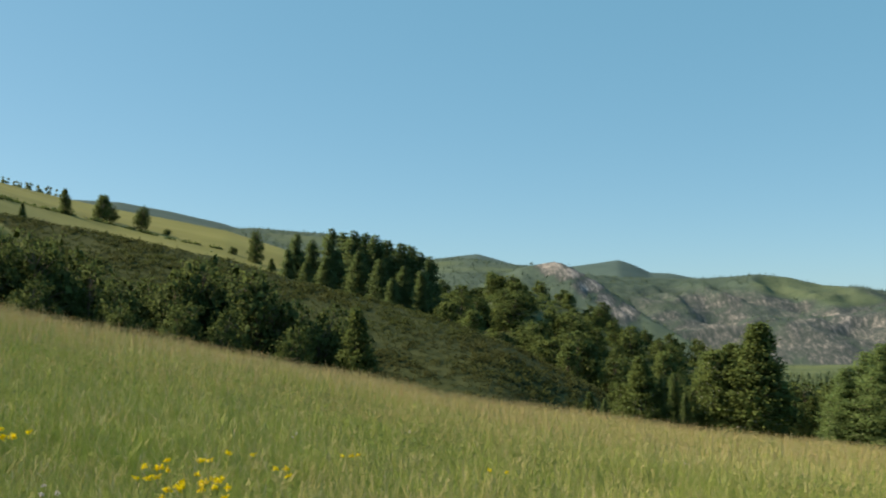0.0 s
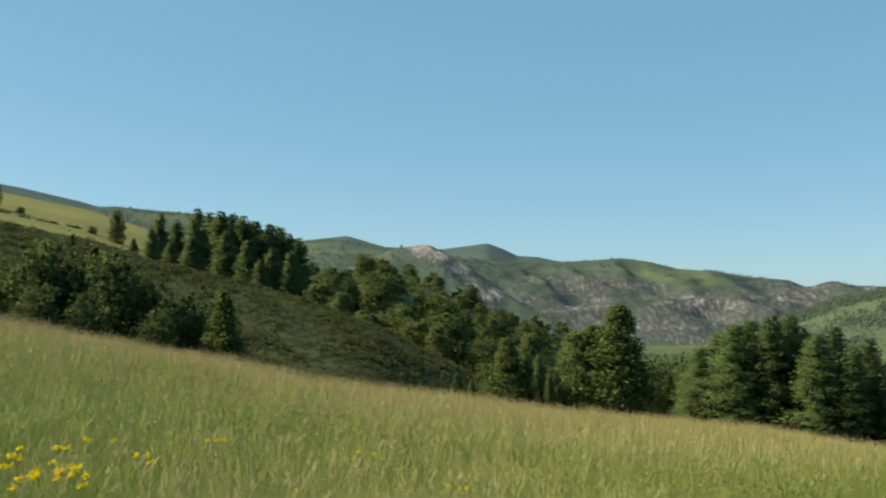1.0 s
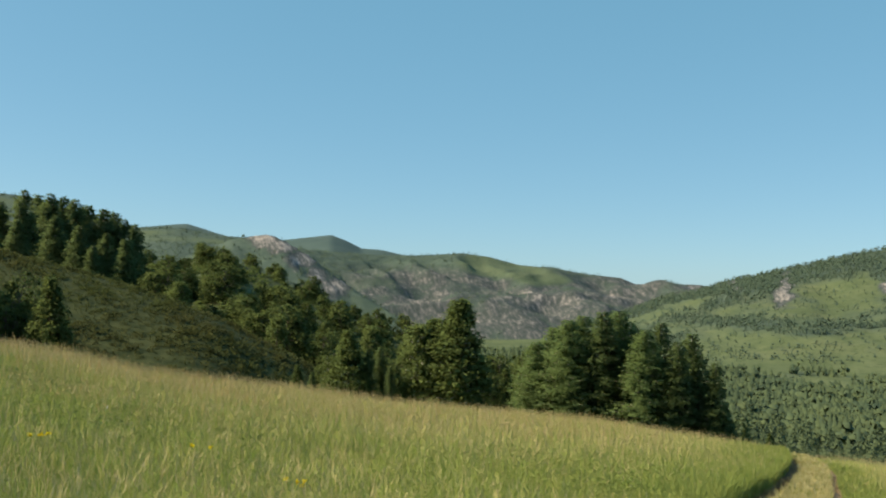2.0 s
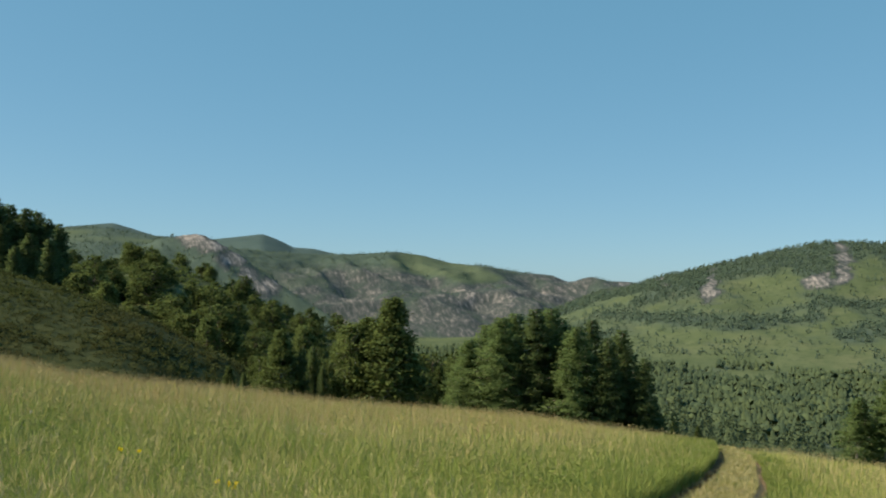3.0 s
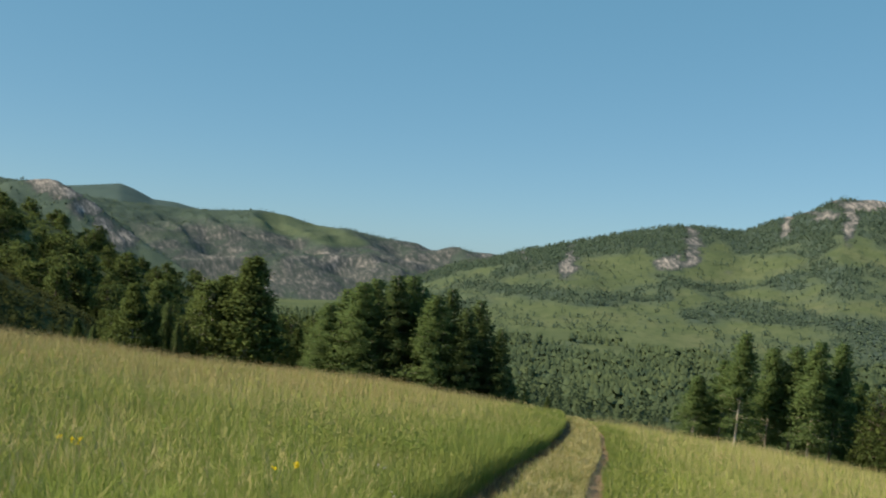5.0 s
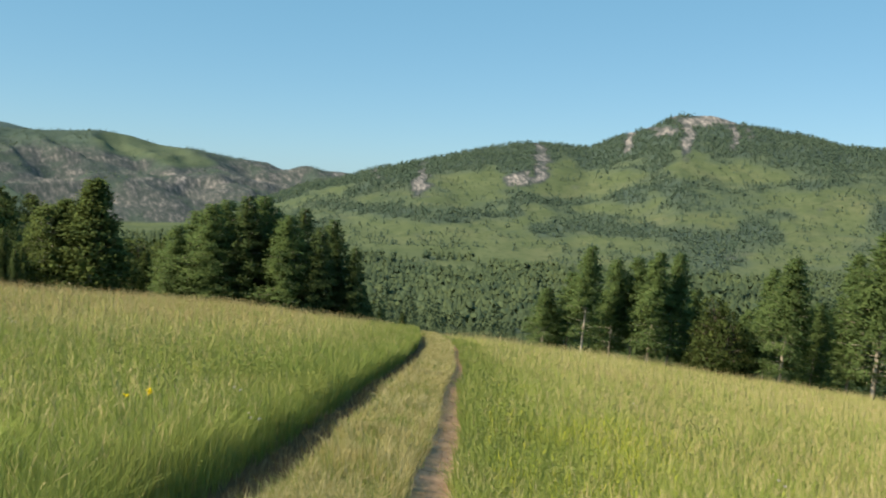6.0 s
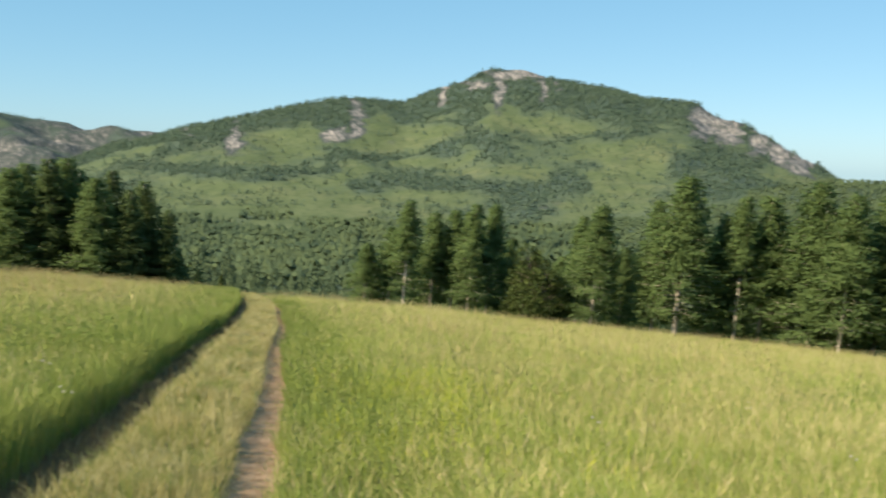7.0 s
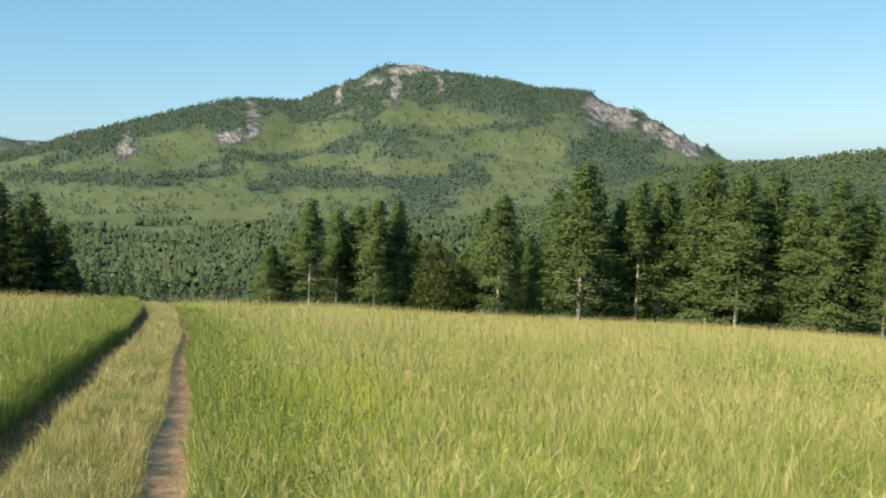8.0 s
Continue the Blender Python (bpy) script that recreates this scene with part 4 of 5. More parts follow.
def strew(name, models, x, y, size, mat, label, category, wide=1.0, sink=0.15):
    """Joins many small plants, set on the land, into one mesh."""
    z = height_at(x, y)
    vs, fs, ns, base = [], [], [], 0
    pick = rng.integers(0, len(models), len(x))
    for k, (v, f, *n) in enumerate(models):
        sel = np.nonzero(pick == k)[0]
        if not len(sel):
            continue
        th = rng.uniform(0, 2 * np.pi, len(sel))
        c, s = np.cos(th)[:, None], np.sin(th)[:, None]
        h = size[sel][:, None]
        w = h * wide * rng.uniform(0.85, 1.2, (len(sel), 1))
        px = x[sel][:, None] + (v[:, 0] * c - v[:, 1] * s) * w
        py = y[sel][:, None] + (v[:, 0] * s + v[:, 1] * c) * w
        pz = z[sel][:, None] - sink + v[:, 2] * h
        vs.append(np.stack([px, py, pz], -1).reshape(-1, 3))
        fs.append((f[None] + (np.arange(len(sel)) * len(v))[:, None, None]).reshape(-1, 3) + base)
        base += len(sel) * len(v)
        if n:
            n = n[0]
            ns.append(np.stack([n[:, 0] * c - n[:, 1] * s, n[:, 0] * s + n[:, 1] * c, n[:, 2] + 0 * c], -1).reshape(-1, 3))
    v, f = np.concatenate(vs), np.concatenate(fs)
    me = soft_mesh(name, v, f, np.concatenate(ns), mat) if ns else np_mesh(name, v, f, mat)
    return tagged(new(name, me), label, category, kind="stuff")


def scatter(n, az0, az1, r0, r1):
    r = np.sqrt(rng.uniform(r0 ** 2, r1 ** 2, n))
    a = np.radians(rng.uniform(az0, az1, n))
    return r * np.sin(a), r * np.cos(a)


def wooded(n, az0, az1, r0, r1, kinds, power=1.5, lone=0.0, rock_limit=0.35):
    """Places where the land cover says wood."""
    x, y = scatter(n, az0, az1, r0, r1)
    z, which, us, rut = land(x, y)
    _, (far, rock, wood), e = covers(x, y, z, which, us, rut)
    p = (np.clip(wood, 0, 1) ** power if power < 4 else np.clip((wood - 0.38) / 0.25, 0, 1)) * (rock < rock_limit) + lone * (rock < 0.5) * (us > 0.12)
    ok = (rng.uniform(0, 1, n) < p) & np.isin(which, kinds)
    return x[ok], y[ok]


def leafy_cone(n, round_top, fine=1.0):
    """A middle-distance tree as a body of leaf sprays."""
    u = rng.uniform(0, 1, n) ** 0.9
    prof = 0.24 * np.sqrt(np.clip(1 - (2 * u - 0.9) ** 2 / 1.3, 0.03, 1)) if round_top else 0.20 * (1 - u) ** 0.8 + 0.015
    th = rng.uniform(0, 2 * np.pi, n)
    q = prof * rng.uniform(0.45, 1.1, n)
    p = np.stack([q * np.cos(th), q * np.sin(th), 0.06 + 0.9 * u], 1)
    d = np.stack([np.cos(th), np.sin(th), np.full(n, 0.25 if round_top else -0.1)], 1) + rng.normal(size=(n, 3)) * 0.5
    v, f = sprays(p, d, rng.uniform(0.08, 0.14, n) * fine, rng.uniform(0.045, 0.08, n) * fine)
    nn = np.stack([np.cos(th), np.sin(th), np.full(n, 0.45) + 0.6 * (u > 0.8) * round_top], 1) + rng.normal(size=(n, 3)) * 0.25
    return v, f, np.repeat(nn, 4, 0)


dense_models = [leafy_cone(150, False, 0.6) for _ in range(3)] + [leafy_cone(150, True, 0.6) for _ in range(3)]
valley_models = [small_conifer(5, 7) for _ in range(6)] + [small_leafy(3) for _ in range(4)]
far_models = [small_conifer(4, 6) for _ in range(3)] + [small_leafy(2) for _ in range(6)]
x, y = wooded(56000, 24, 75, 1300, 2510, (8,), 4, 0.055, 0.25)
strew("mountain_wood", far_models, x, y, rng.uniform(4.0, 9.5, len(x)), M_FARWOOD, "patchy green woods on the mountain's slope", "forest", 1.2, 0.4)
x, y = wooded(27000, 15, 85, 640, 1640, (0,), 0.6)
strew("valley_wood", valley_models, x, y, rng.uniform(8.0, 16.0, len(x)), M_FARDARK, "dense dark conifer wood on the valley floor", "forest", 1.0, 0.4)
x, y = scatter(2600, 26, 62, 1200, 1520)
ok = (fbm(x, y, 80, 3, 144) > rng.uniform(-0.15, 0.5, len(x))) & np.isin(land(x, y)[1], (0, 8))
x, y = x[ok], y[ok]
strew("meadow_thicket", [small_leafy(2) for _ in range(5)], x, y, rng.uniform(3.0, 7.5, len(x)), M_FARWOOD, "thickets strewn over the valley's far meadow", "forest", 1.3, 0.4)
x, y = scatter(700, 17, 46, 170, 600)
strew("slope_wood", dense_models, x, y, rng.uniform(6, 12, len(x)), M_FARDARK, "green wood on the slope below the meadow", "forest", 0.95)
r_, a_ = rng.uniform(113, 150, 520), np.radians(rng.uniform(43.2, 85, 520))
x, y = r_ * np.sin(a_), r_ * np.cos(a_)
strew("undergrowth", dense_models, x, y, rng.uniform(1.8, 4.2, len(x)), M_CONIFER, "young larches and bushes under the tall larches", "brush", 1.5)
r_, a_ = rng.uniform(108, 126, 130), np.radians(rng.uniform(21.5, 34.2, 130))
x, y = r_ * np.sin(a_), r_ * np.cos(a_)
strew("undergrowth", dense_models, x, y, rng.uniform(2.0, 4.5, len(x)), M_FIR, "dark young spruces under the clump of conifers", "brush", 1.5)
x, y = wooded(40000, 28, 70, 1320, 2300, (8,), 0.4, 0.5, 0.6)
ok = rng.uniform(0, 1, len(x)) < 0.15
x, y = x[ok], y[ok]
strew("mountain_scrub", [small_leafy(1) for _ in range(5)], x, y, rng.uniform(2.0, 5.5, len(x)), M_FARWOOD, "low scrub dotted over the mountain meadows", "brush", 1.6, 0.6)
x, y = wooded(13000, 58, 86, 960, 1650, (9,), 1.0)
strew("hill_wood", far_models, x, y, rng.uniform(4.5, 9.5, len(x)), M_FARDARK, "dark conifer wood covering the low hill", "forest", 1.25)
x, y = wooded(22000, -14, 40, 1400, 3010, (4, 6, 7), 3.0, 0.004, 0.2)
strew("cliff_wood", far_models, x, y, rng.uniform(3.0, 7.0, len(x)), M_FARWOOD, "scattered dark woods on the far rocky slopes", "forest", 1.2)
x, y = scatter(160, -27, -21.5, 396, 415)
strew("skyline_wood", far_models, x, y, rng.uniform(1.5, 3.5, len(x)), M_FARDARK, "dark trees along the hill's skyline", "forest", 1.0)
x, y = scatter(15000, -30, 16, 96, 168)
ok = land(x, y)[1] == 1
x, y = x[ok], y[ok]
strew("slope_brush", [shrub_tuft(14) for _ in range(8)], x, y, rng.uniform(0.5, 1.15, len(x)) * (0.8 + 0.7 * np.clip(fbm(x, y, 9, 3, 207), -0.6, 1)), M_BRUSH, "low dark brush covering the slope", "brush", 1.3)
x, y = scatter(2400, -3, 20, 150, 320)
ok = np.isin(land(x, y)[1], (3, 0))
x, y = x[ok], y[ok]
strew("ridge_brush", [shrub_tuft(34) for _ in range(6)], x, y, rng.uniform(0.7, 2.0, len(x)), M_WILLOW, "low green bushes between the ridge's glades", "brush", 1.3)
# hedge of low bushes across the dry field
hedge = [(-30, 7.4), (-24.6, 6.33), (-18.8, 5.17), (-15.8, 4.48), (-12.6, 3.93)]
spots = []
for az in rng.uniform(-29, -12.5, 150):
    d = hill_distance(az, np.interp(az, *zip(*hedge)) - 0.12, 168, 395)
    spots.append((d * math.sin(radians(az)), d * math.cos(radians(az))))
x, y = np.array(spots).T
strew("field_hedge", [shrub_tuft(30) for _ in range(4)], x, y, rng.uniform(0.4, 1.6, len(x)), M_WILLOW, "line of low green bushes across the dry field", "brush", 1.5)

# ---------------------------------------------------------------- the meadow's grass


def sow(n, r0, r1, az0=-31.0, az1=83.0, power=1.0):
    """Places for grass; the lower the power, the denser towards the camera."""
    r = (rng.uniform(0, 1, n) * (r1 ** power - r0 ** power) + r0 ** power) ** (1 / power)
    a = np.radians(rng.uniform(az0, az1, n))
    return r * np.sin(a), r * np.cos(a)


def blades(x, y, height, width, bend, seed_head=0.0, lean=None, heads=1):
    """Bent blades of three triangles each; with seed_head, a spindle of that length on the top."""
    n = len(x)
    z = height_at(x, y)
    th = rng.uniform(0, 2 * np.pi, n)
    wx, wy = np.cos(th) * width * 0.5, np.sin(th) * width * 0.5
    lean_th = 2.2 + 2.5 * fbm(x, y, 0.9, 2, 191) + rng.normal(0, 2.2, n) if lean is None else rng.normal(lean, 0.5, n)
    bend = bend * (1 + 1.2 * fbm(x, y, 0.7, 2, 195))
    bx, by = np.cos(lean_th) * bend * height, np.sin(lean_th) * bend * height
    p0 = np.stack([x, y, z - 0.03], 1)
    p1 = np.stack([x + bx * 0.3, y + by * 0.3, z + height * 0.6], 1)
    p2 = np.stack([x + bx, y + by, z + height * (1 - 0.22 * np.minimum(bend, 1.5))], 1)
    w = np.stack([wx, wy, np.zeros(n)], 1)
    v = [p0 - w, p0 + w, p1 - w * 0.8, p1 + w * 0.8, p2]
    f = [(0, 1, 3), (0, 3, 2), (2, 3, 4)]
    if seed_head > 0:
        v, f = [p0 - w, p0 + w, p2], [(0, 1, 2)]
        d = p2 - p1
        d /= np.linalg.norm(d, axis=1, keepdims=True)
        hw = w / (width[:, None] * 0.5) * np.maximum(0.0022, width[:, None] * 0.5)
        for q in range(heads):   # spikelets spreading from the tip
            dq = d + rng.normal(0, 0.28, (n, 3)) * (q > 0)
            a = p2 - d * (0.02 + 0.035 * q)
            m, t = a + dq * seed_head * 0.45, a + dq * seed_head * (1.0 - 0.2 * q)
            k = len(v)
            v += [a, m - hw, m + hw, t]
            f += [(k, k + 2, k + 1), (k + 1, k + 2, k + 3)]
    v = np.stack(v, 1)
    k = v.shape[1]
    faces = (np.array(f)[None] + (np.arange(n) * k)[:, None, None]).reshape(-1, 3)
    return v.reshape(-1, 3), faces


def zones(x, y):
    s, lat = track_coords(x, y)
    on = (s > -20) & (s < 90)
    wobble = 0.14 * fbm(x, y, 0.9, 3, 9)
    ruts = np.zeros(len(x), bool)
    for c, w in RUTS:
        ruts |= np.abs(lat - c + wobble) < w
    strip = (lat > RUTS[1][0]) & (lat < RUTS[0][0]) & on
    brow_d = np.interp(bearing(x, y), BROW[:, 0], BROW[:, 1])
    inside = np.hypot(x, y) < brow_d + 14
    return ruts & on, strip, lat, s, inside


def meadow_layer(name, specs, mat, label, keep, head=0.0):
    pieces = []
    for n, r0, r1, h0, h1, w0, w1, bend in specs:
        x, y = sow(n, r0, r1)
        ruts, strip, lat, s, inside = zones(x, y)
        patch = np.clip(0.5 + 0.9 * fbm(x, y, 4.0, 4, 21), 0, 1)
        ok = keep(x, y, ruts, strip, lat, s, patch) & inside & (np.hypot(x, y) > 2.2)
        x, y = x[ok], y[ok]
        m = len(x)
        edge = np.clip((track_coords(x, y)[1] + 0.1) / 1.6, 0.5, 1)
        edge = np.where(track_coords(x, y)[1] < -1, 1.0, edge)
        h = rng.uniform(h0, h1, m) * (0.72 + 0.5 * patch[ok]) * (0.92 + 0.5 * fbm(x, y, 0.8, 3, 61)) * edge
        pieces.append(blades(x, y, h, rng.uniform(w0, w1, m), np.abs(rng.normal(bend, 0.12, m)), head, heads=3 if r1 < 40 else 1))
    return tagged(new(name, np_mesh(name, *merge(pieces), mat)), label, "grass", kind="stuff")


meadow_layer("meadow_grass", [(150000, 4.8, 13, 0.20, 0.58, 0.0025, 0.006, 0.45), (150000, 13, 34, 0.22, 0.60, 0.004, 0.009, 0.4),
                              (105000, 34, 112, 0.30, 0.58, 0.014, 0.028, 0.28)], M_GRASS, "green and yellowing hay meadow grass",
             lambda x, y, ruts, strip, lat, s, p: ~ruts & ~strip)
meadow_layer("dry_stalks", [(30000, 4.6, 14, 0.36, 0.78, 0.0016, 0.003, 0.32), (52000, 14, 38, 0.40, 0.79, 0.003, 0.006, 0.32),
                            (125000, 38, 112, 0.44, 0.76, 0.009, 0.018, 0.2)], M_STALK, "pale dry grass stalks with seed heads",
             lambda x, y, ruts, strip, lat, s, p: ~ruts & ~strip & (rng.uniform(0, 1, len(x)) < 0.2 + 1.1 * p) & ~(rng.uniform(0, 1, len(x)) < 0.6 * np.clip(np.minimum((4.5 - lat) / 3.5, (lat + 7.5) / 4), 0, 1) * np.clip((42 - s) / 20, 0, 1))
             & ~(rng.uniform(0, 1, len(x)) < 0.55 * np.clip((-6 - lat) / 6, 0, 1) * np.clip((30 - np.hypot(x, y)) / 10, 0, 1)), 0.13)

meadow_layer("tan_stalks", [(24000, 20, 36, 0.40, 0.74, 0.003, 0.006, 0.3), (130000, 36, 112, 0.48, 0.78, 0.009, 0.018, 0.25)],
             M_TAN, "reddish tan grass stalks in the drier upper meadow",
             lambda x, y, ruts, strip, lat, s, p: ~ruts & ~strip & (rng.uniform(0, 1, len(x)) < np.clip((-5 - lat) / 12, 0, 0.9) * (0.5 + 0.9 * fbm(x, y, 3.0, 4, 23) + 0.4 * p)), 0.11)


def meadow_leaves(name, n, r0, r1, tall, size, mat, label, seed):
    """Small broad leaves in patches through the standing grass."""
    x, y = sow(n, r0, r1, power=0.9)
    ruts, strip, lat, s, inside = zones(x, y)
    clump = fbm(x, y, 1.4, 4, seed)
    ok = ~ruts & ~strip & (clump > 0.02 + rng.normal(0, 0.12, n))
    x, y, clump = x[ok], y[ok], clump[ok]
    m = len(x)
    z = height_at(x, y) + tall * (0.7 + 0.7 * clump) * rng.uniform(0.1, 1.0, m) ** 0.6
    k = size * rng.uniform(0.5, 1.5, m) * np.clip(np.hypot(x, y) / 12, 0.8, 2.2)
    v, f = sprays(np.stack([x, y, z], 1), rng.normal(size=(m, 3)) * np.array([1, 1, 0.7]), k, k * 0.42)
    return tagged(new(name, np_mesh(name, v, f, mat)), label, "weeds", kind="stuff")


meadow_leaves("clover_leaves", 70000, 4.8, 30, 0.40, 0.035, M_WEED, "small green herb leaves among the meadow grass", 173)
meadow_leaves("dark_herbs", 60000, 4.8, 30, 0.36, 0.040, M_BIRCH, "patches of darker green herbs in the meadow", 177)


def track_bend(s):
    """How far the track swings to the left, down its length."""
    return 0.0010 * np.maximum(0, s - 30) ** 2 + 0.05 * np.sin(s * 0.35)


def track_layer(name, n, lat0, lat1, s0, s1, h0, h1, w0, w1, mat, label, bend, power=0.6, head=0.0, fade=0.0, lean=None, in_ruts=False):
    s = (rng.uniform(0, 1, n) * (s1 ** power - s0 ** power) + s0 ** power) ** (1 / power)
    lat = rng.uniform(lat0, lat1, n) if not fade else (lat0 + rng.exponential(fade, n) if fade > 0 else lat1 - rng.exponential(-fade, n))
    lat = lat - track_bend(s)
    x = s * math.sin(TRACK_AZ) + lat * math.cos(TRACK_AZ)
    y = s * math.cos(TRACK_AZ) - lat * math.sin(TRACK_AZ)
    ruts = zones(x, y)[0] & (not in_ruts)
    x, y, s = x[~ruts], y[~ruts], s[~ruts]
    m = len(x)
    w = rng.uniform(w0, w1, m) * np.clip(s / 9, 1, 6)
    v = blades(x, y, rng.uniform(h0, h1, m) * (0.7 + 0.6 * (0.5 + 0.5 * fbm(x, y, 0.9, 3, 31))), w, np.abs(rng.normal(bend, 0.2, m)), head, lean)
    return tagged(new(name, np_mesh(name, *v, mat)), label, "grass", kind="stuff")


def track_tufts(name, n, blades_each, lat0, lat1, s0, s1, h0, h1, width, mat, label, spread=0.05, bend=0.75, seed=211):
    """Tufts of curled blades that fan out from their roots."""
    s = (rng.uniform(0, 1, n) * (s1 ** 0.55 - s0 ** 0.55) + s0 ** 0.55) ** (1 / 0.55)
    lat = rng.uniform(lat0, lat1, n) - track_bend(s)
    x, y = s * math.sin(TRACK_AZ) + lat * math.cos(TRACK_AZ), s * math.cos(TRACK_AZ) - lat * math.sin(TRACK_AZ)
    tall = rng.uniform(h0, h1, n) * (0.75 + 0.7 * fbm(x, y, 0.6, 3, seed))
    ok = ~zones(x, y)[0] & (tall > 0.03)
    x, y, s, tall = (np.repeat(q[ok], blades_each) for q in (x, y, s, tall))
    m = len(x)
    th = rng.uniform(0, 2 * np.pi, m)
    x, y = x + np.cos(th) * spread * rng.uniform(0, 1, m), y + np.sin(th) * spread * rng.uniform(0, 1, m)
    w = width * rng.uniform(0.6, 1.4, m) * np.clip(s / 9, 1, 6)
    v = blades(x, y, tall * rng.uniform(0.5, 1.15, m), w, np.abs(rng.normal(bend, 0.3, m)), 0.0, th)
    return tagged(new(name, np_mesh(name, *v, mat)), label, "grass", kind="stuff")


track_tufts("track_straw", 5600, 12, RUTS[1][0] + 0.18, RUTS[0][0] - 0.27, 4.0, 84, 0.16, 0.40, 0.0045, M_STRAW, "trampled straw-coloured grass between the ruts")
track_tufts("track_grass", 3000, 10, RUTS[1][0] + 0.22, RUTS[0][0] - 0.22, 4.0, 84, 0.12, 0.32, 0.0045, M_WEED, "short green grass among the straw between the ruts", bend=0.6, seed=215)
track_layer("track_thatch", 11000, RUTS[1][0] + 0.20, RUTS[0][0] - 0.18, 4.0, 84, 0.05, 0.16, 0.002, 0.005, M_STRAW, "matted dry grass between the ruts", 1.0)
track_layer("bank_weeds", 34000, -3.2, RUTS[1][0] - 0.27, 4.0, 82, 0.28, 0.68, 0.003, 0.007, M_WEED, "lush green weeds on the bank of the track", 0.3, fade=-1.1)
track_layer("bank_edge", 16000, -3.2, RUTS[1][0] - 0.24, 4.0, 70, 0.34, 0.72, 0.003, 0.007, M_WEED, "dense tall grass overhanging the deep rut", 0.35, fade=-0.28)
track_layer("verge_weeds", 15000, RUTS[0][0] + 0.24, 1.7, 4.0, 60, 0.18, 0.45, 0.004, 0.009, M_WEED, "green weeds along the track's verge", 0.3, fade=1.2)


def herb_leaves(name, n, lat0, fade, s0, s1, tall, size, mat, label, thresh=-0.1):
    """Small broad leaves at all heights of a tangle of herbs along the track."""
    s = (rng.uniform(0, 1, n) * (s1 ** 0.5 - s0 ** 0.5) + s0 ** 0.5) ** 2
    lat = lat0 - rng.exponential(fade, n) - track_bend(s)
    x, y = s * math.sin(TRACK_AZ) + lat * math.cos(TRACK_AZ), s * math.cos(TRACK_AZ) - lat * math.sin(TRACK_AZ)
    clump = fbm(x, y, 0.8, 3, 181)
    zone = zones(x, y)
    ok = (clump > thresh) & ~zone[0] & ~zone[1] & ((zone[2] < RUTS[1][0] - 0.25) | (zone[2] > RUTS[0][0] + 0.3))
    x, y, s, clump = x[ok], y[ok], s[ok], clump[ok]
    z = height_at(x, y) + tall * (0.75 + 0.6 * clump) * rng.uniform(0.05, 1.0, len(x)) ** 0.7
    d = rng.normal(size=(len(x), 3)) * np.array([1, 1, 0.5])
    k = rng.uniform(0.6, 1.4, len(x)) * size * np.clip(s / 9, 1, 2)
    v, f = sprays(np.stack([x, y, z], 1), d, k, k * 0.6)
    return tagged(new(name, np_mesh(name, v, f, mat)), label, "weeds", kind="stuff")


herb_leaves("bank_herbs", 36000, RUTS[1][0] - 0.32, 1.3, 4.5, 30, 0.5, 0.03, M_WEED, "leafy green herbs on the bank of the track")
herb_leaves("verge_herbs", 15000, 2.2, 0.9, 5, 26, 0.34, 0.03, M_WEED, "leafy green herbs along the track's verge", 0.0)
track_layer("withered_tufts", 3000, -2.5, RUTS[1][0] + 0.05, 4.0, 40, 0.06, 0.24, 0.003, 0.006, M_DRYTUFT, "withered brown grass along the shaded rut", 0.8, in_ruts=True)
track_layer("strip_fringe", 4000, RUTS[1][0] + 0.16, RUTS[1][0] + 0.36, 4.0, 60, 0.12, 0.26, 0.003, 0.006, M_STRAW, "straw tufts leaning into the rut", 0.8, lean=math.pi - TRACK_AZ)
track_layer("strip_fringe", 4000, RUTS[0][0] - 0.42, RUTS[0][0] - 0.2, 4.0, 60, 0.12, 0.27, 0.003, 0.006, M_STRAW, "straw tufts leaning over the sunlit rut", 0.7, lean=-TRACK_AZ)
track_layer("verge_fringe", 5000, RUTS[0][0] + 0.12, RUTS[0][0] + 0.4, 4.0, 60, 0.12, 0.34, 0.004, 0.007, M_WEED, "grass leaning over the sunlit rut", 0.6, lean=math.pi - TRACK_AZ)
track_layer("rut_straw", 6000, RUTS[0][0] - 0.3, RUTS[0][0] + 0.35, 4.0, 50, 0.02, 0.07, 0.002, 0.004, M_DRYTUFT, "short dry grass straggling into the rut", 1.8, in_ruts=True)
# broad-leaved herbs in clumps, and the grass behind the camera
x, y = sow(16000, 4.8, 40, power=0.8)
ruts, strip, lat, s, inside = zones(x, y)
ok = ~ruts & ~strip & (fbm(x, y, 1.6, 3, 171) > 0.22)
x, y = x[ok], y[ok]
v = blades(x, y, rng.uniform(0.2, 0.48, len(x)), rng.uniform(0.012, 0.028, len(x)) * np.clip(np.hypot(x, y) / 12, 0.7, 2), np.abs(rng.normal(0.45, 0.2, len(x))))
tagged(new("meadow_herbs", np_mesh("meadow_herbs", *v, M_WEED)), "clumps of broad-leaved green herbs in the meadow", "weeds", kind="stuff")
x, y = sow(30000, 0.3, 22, 83.0, 329.0, 1.3)
xa, ya = sow(12000, 0.3, 4.9, power=1.3)
x, y = np.concatenate([x, xa]), np.concatenate([y, ya])
keep = ~zones(x, y)[0] & ~zones(x, y)[1]
x, y = x[keep], y[keep]
v = blades(x, y, rng.uniform(0.3, 0.6, len(x)), rng.uniform(0.006, 0.016, len(x)), np.abs(rng.normal(0.22, 0.12, len(x))))
tagged(new("meadow_grass", np_mesh("meadow_grass", *v, M_GRASS)), "green and yellowing hay meadow grass", "grass", kind="stuff")
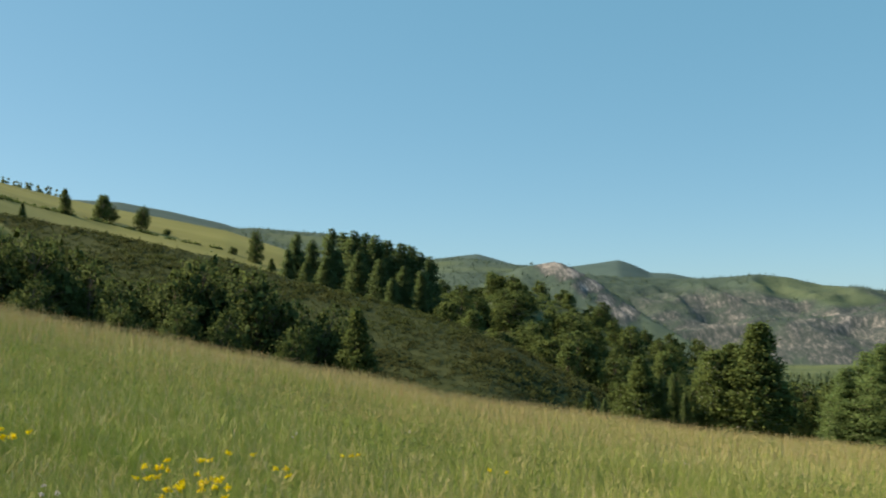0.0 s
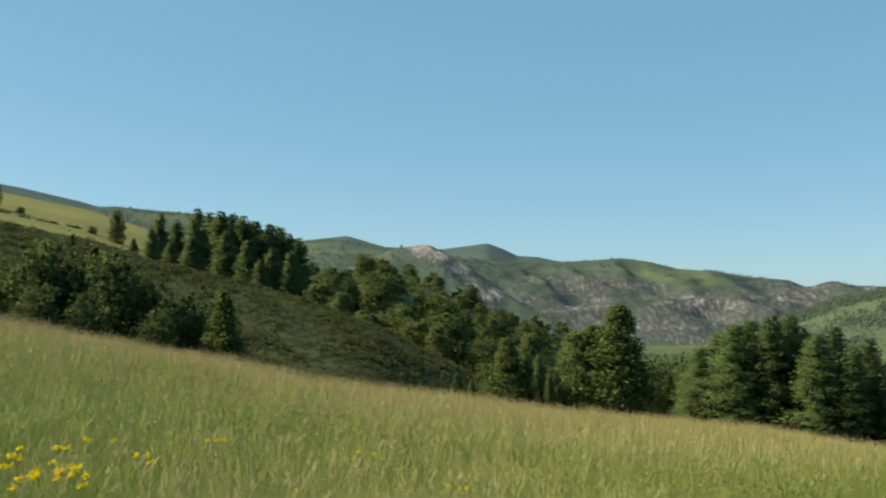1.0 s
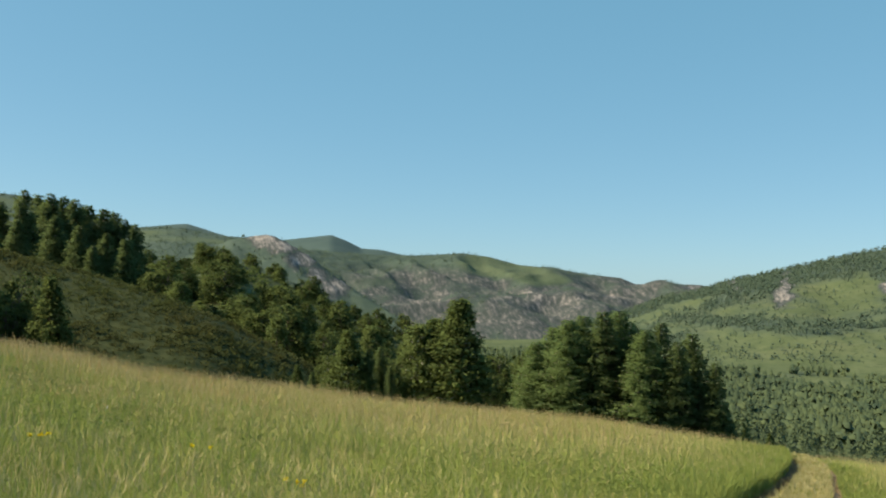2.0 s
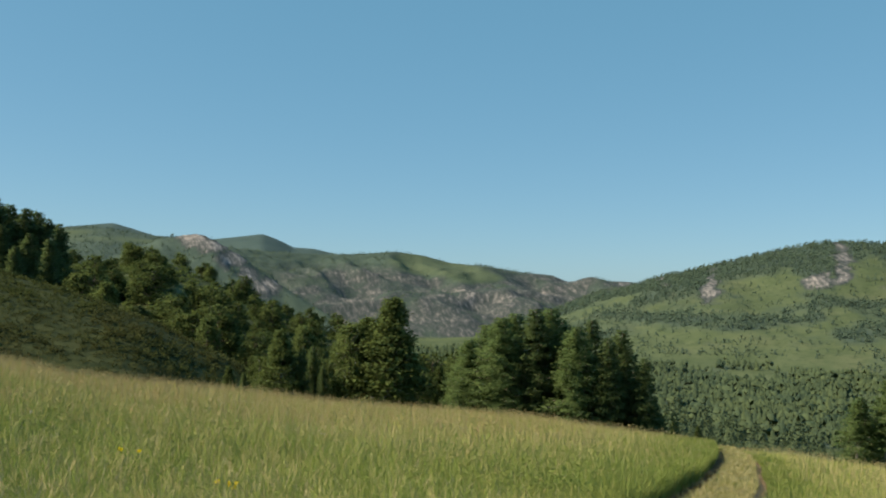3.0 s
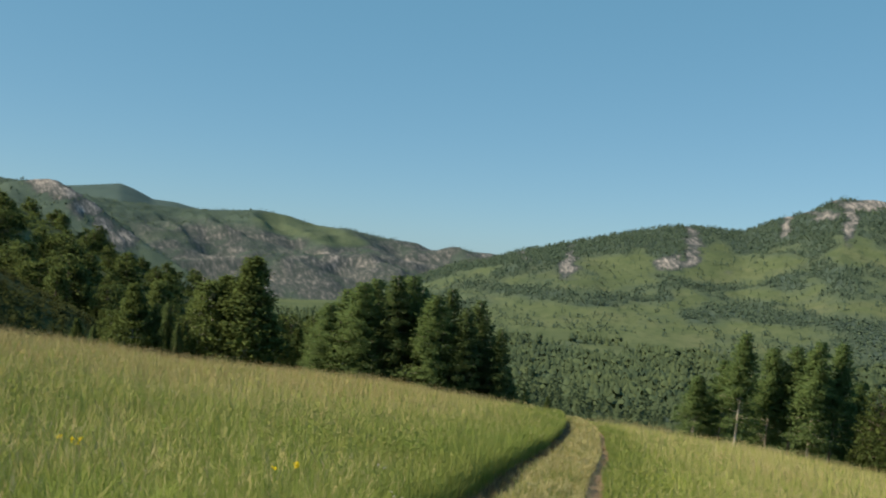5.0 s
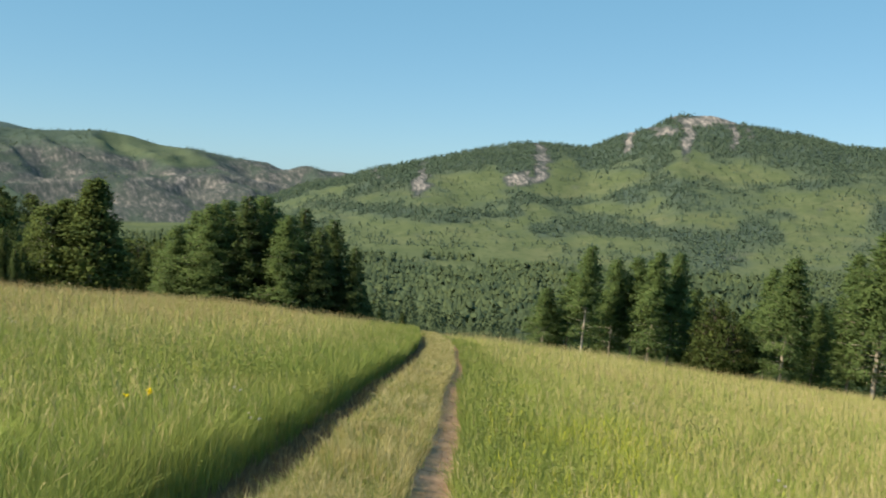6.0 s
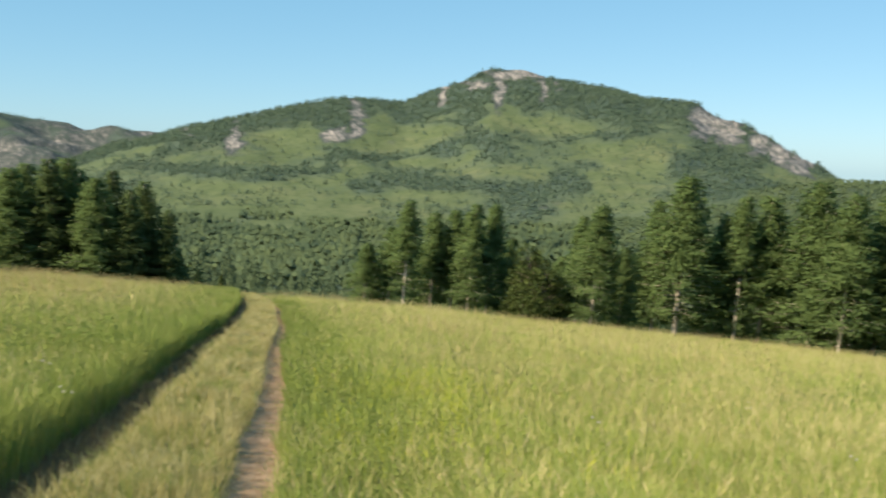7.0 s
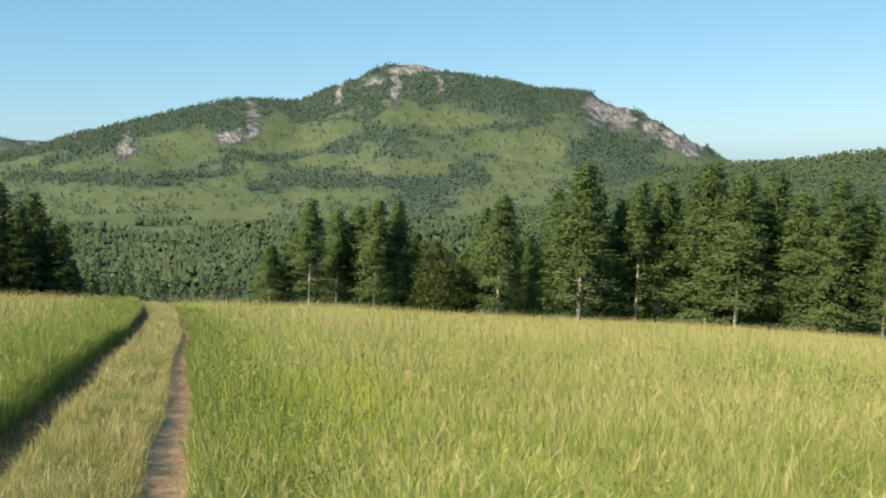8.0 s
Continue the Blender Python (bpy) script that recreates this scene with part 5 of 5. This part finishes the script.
# yellow-green weeds in flower beside the track
M_BEDSTRAW = leaf_material("bedstraw_flowers", [(0, (0.27, 0.35, 0.05)), (0.5, (0.36, 0.41, 0.06)), (1, (0.56, 0.53, 0.07))], None, 0.35)
s_, l_ = rng.normal(13.5, 3.5, 3600), rng.normal(2.0, 0.9, 3600)
ok = (s_ > 7) & (l_ > 0.25) & (fbm(s_, l_, 1.1, 3, 44) > -0.1)
s_, l_ = s_[ok], l_[ok]
x, y = s_ * math.sin(TRACK_AZ) + l_ * math.cos(TRACK_AZ), s_ * math.cos(TRACK_AZ) - l_ * math.sin(TRACK_AZ)
v = blades(x, y, rng.uniform(0.25, 0.55, len(x)), rng.uniform(0.006, 0.014, len(x)), np.abs(rng.normal(0.2, 0.15, len(x))), 0.09)
tagged(new("bedstraw", np_mesh("bedstraw", *v, M_BEDSTRAW)), "yellow-green flowering bedstraw beside the track", "weeds", kind="stuff")


# single wild flowers
def grow_flower(name, petals, height, heads, size, label):
    """A stem with a few branches and round flower heads of small petals."""
    base = new(name)
    stems, tops = [], []
    for i in range(heads):
        th = rng.uniform(0, 2 * np.pi)
        out = np.array([math.cos(th), math.sin(th), 0]) * rng.uniform(0.02, 0.16)
        tip = np.array([0, 0, height * rng.uniform(0.8, 1.0)]) + out
        q = np.linspace(0, 1, 5)[:, None]
        stems.append(tube(np.array([0, 0, -0.05]) + (tip - np.array([0, 0, -0.05])) * q + out * (q - q ** 2) * -0.8, np.full(5, 0.003), 4))
        tops.append(tip)
    part("stem", np_mesh("stem", *merge(stems), M_WEED), base)
    for tip in tops:
        n = 18
        g = rng.normal(size=(n, 3)) * np.array([1, 1, 0.4]) + np.array([0, 0, 0.35])
        part("flower_head", np_mesh("flower_head", *sprays(tip + rng.normal(size=(n, 3)) * size * 0.25, g, size, size * 0.7), petals), base)
    return tagged(base, label, "flower")


yellow = [grow_flower("yellow_flower", M_YELLOW, 0.55, k, 0.033, "yellow wild flower standing in the grass") for k in (5, 4, 3)]
white = [grow_flower("white_flower", M_WHITE, 0.62, k, 0.018, "whitish wild flower standing in the grass") for k in (3, 2)]


def set_flower(proto, az, angle, tall, group):
    """Where the sight line at that angle passes at the flower's height over the meadow."""
    r = np.linspace(4, 60, 600)
    z = height_at(r * math.sin(radians(az)), r * math.cos(radians(az))) + tall * 0.95
    over = np.degrees(np.arctan2(z - EYE, r)) >= angle
    d = float(r[np.argmax(over)])
    x, y, z0 = spot(az, d)
    m = pose(x, y, z0, 0, 0, rng.uniform(0, 360))
    if proto in used:
        ob = copy_thing(proto, m)
        ob.matrix_basis = m
    else:
        used.add(proto)
        proto.matrix_basis = m
        ob = proto
    tagged(ob, group=group)


for az, angle, k in ((-23.6, -5.96, 2), (-24.0, -6.5, 1), (-16.0, -8.2, 0), (-15.4, -9.5, 1), (-14.0, -9.0, 0), (-13.1, -9.2, 1), (-12.4, -9.6, 2), (-9.0, -8.6, 2),
                     (-13.6, -7.9, 2), (-16.6, -8.8, 2), (-5.4, -7.8, 2), (3.2, -8.6, 2), (-11.6, -7.6, 2), (20.6, -11.8, 2), (8.7, -10.6, 1)):
    set_flower(yellow[k], az, angle, 0.55, "yellow wild flowers")
for az, angle, k in ((-21.0, -8.9, 0), (-8.5, -6.6, 1), (-2.0, -6.4, 1), (14.0, -7.8, 0), (27.4, -13.0, 0), (26.2, -11.4, 1), (58, -14.5, 1), (66, -13.0, 0), (72, -15.0, 1), (49.5, -11.2, 1)):
    set_flower(white[k], az, angle, 0.62, "whitish wild flowers")
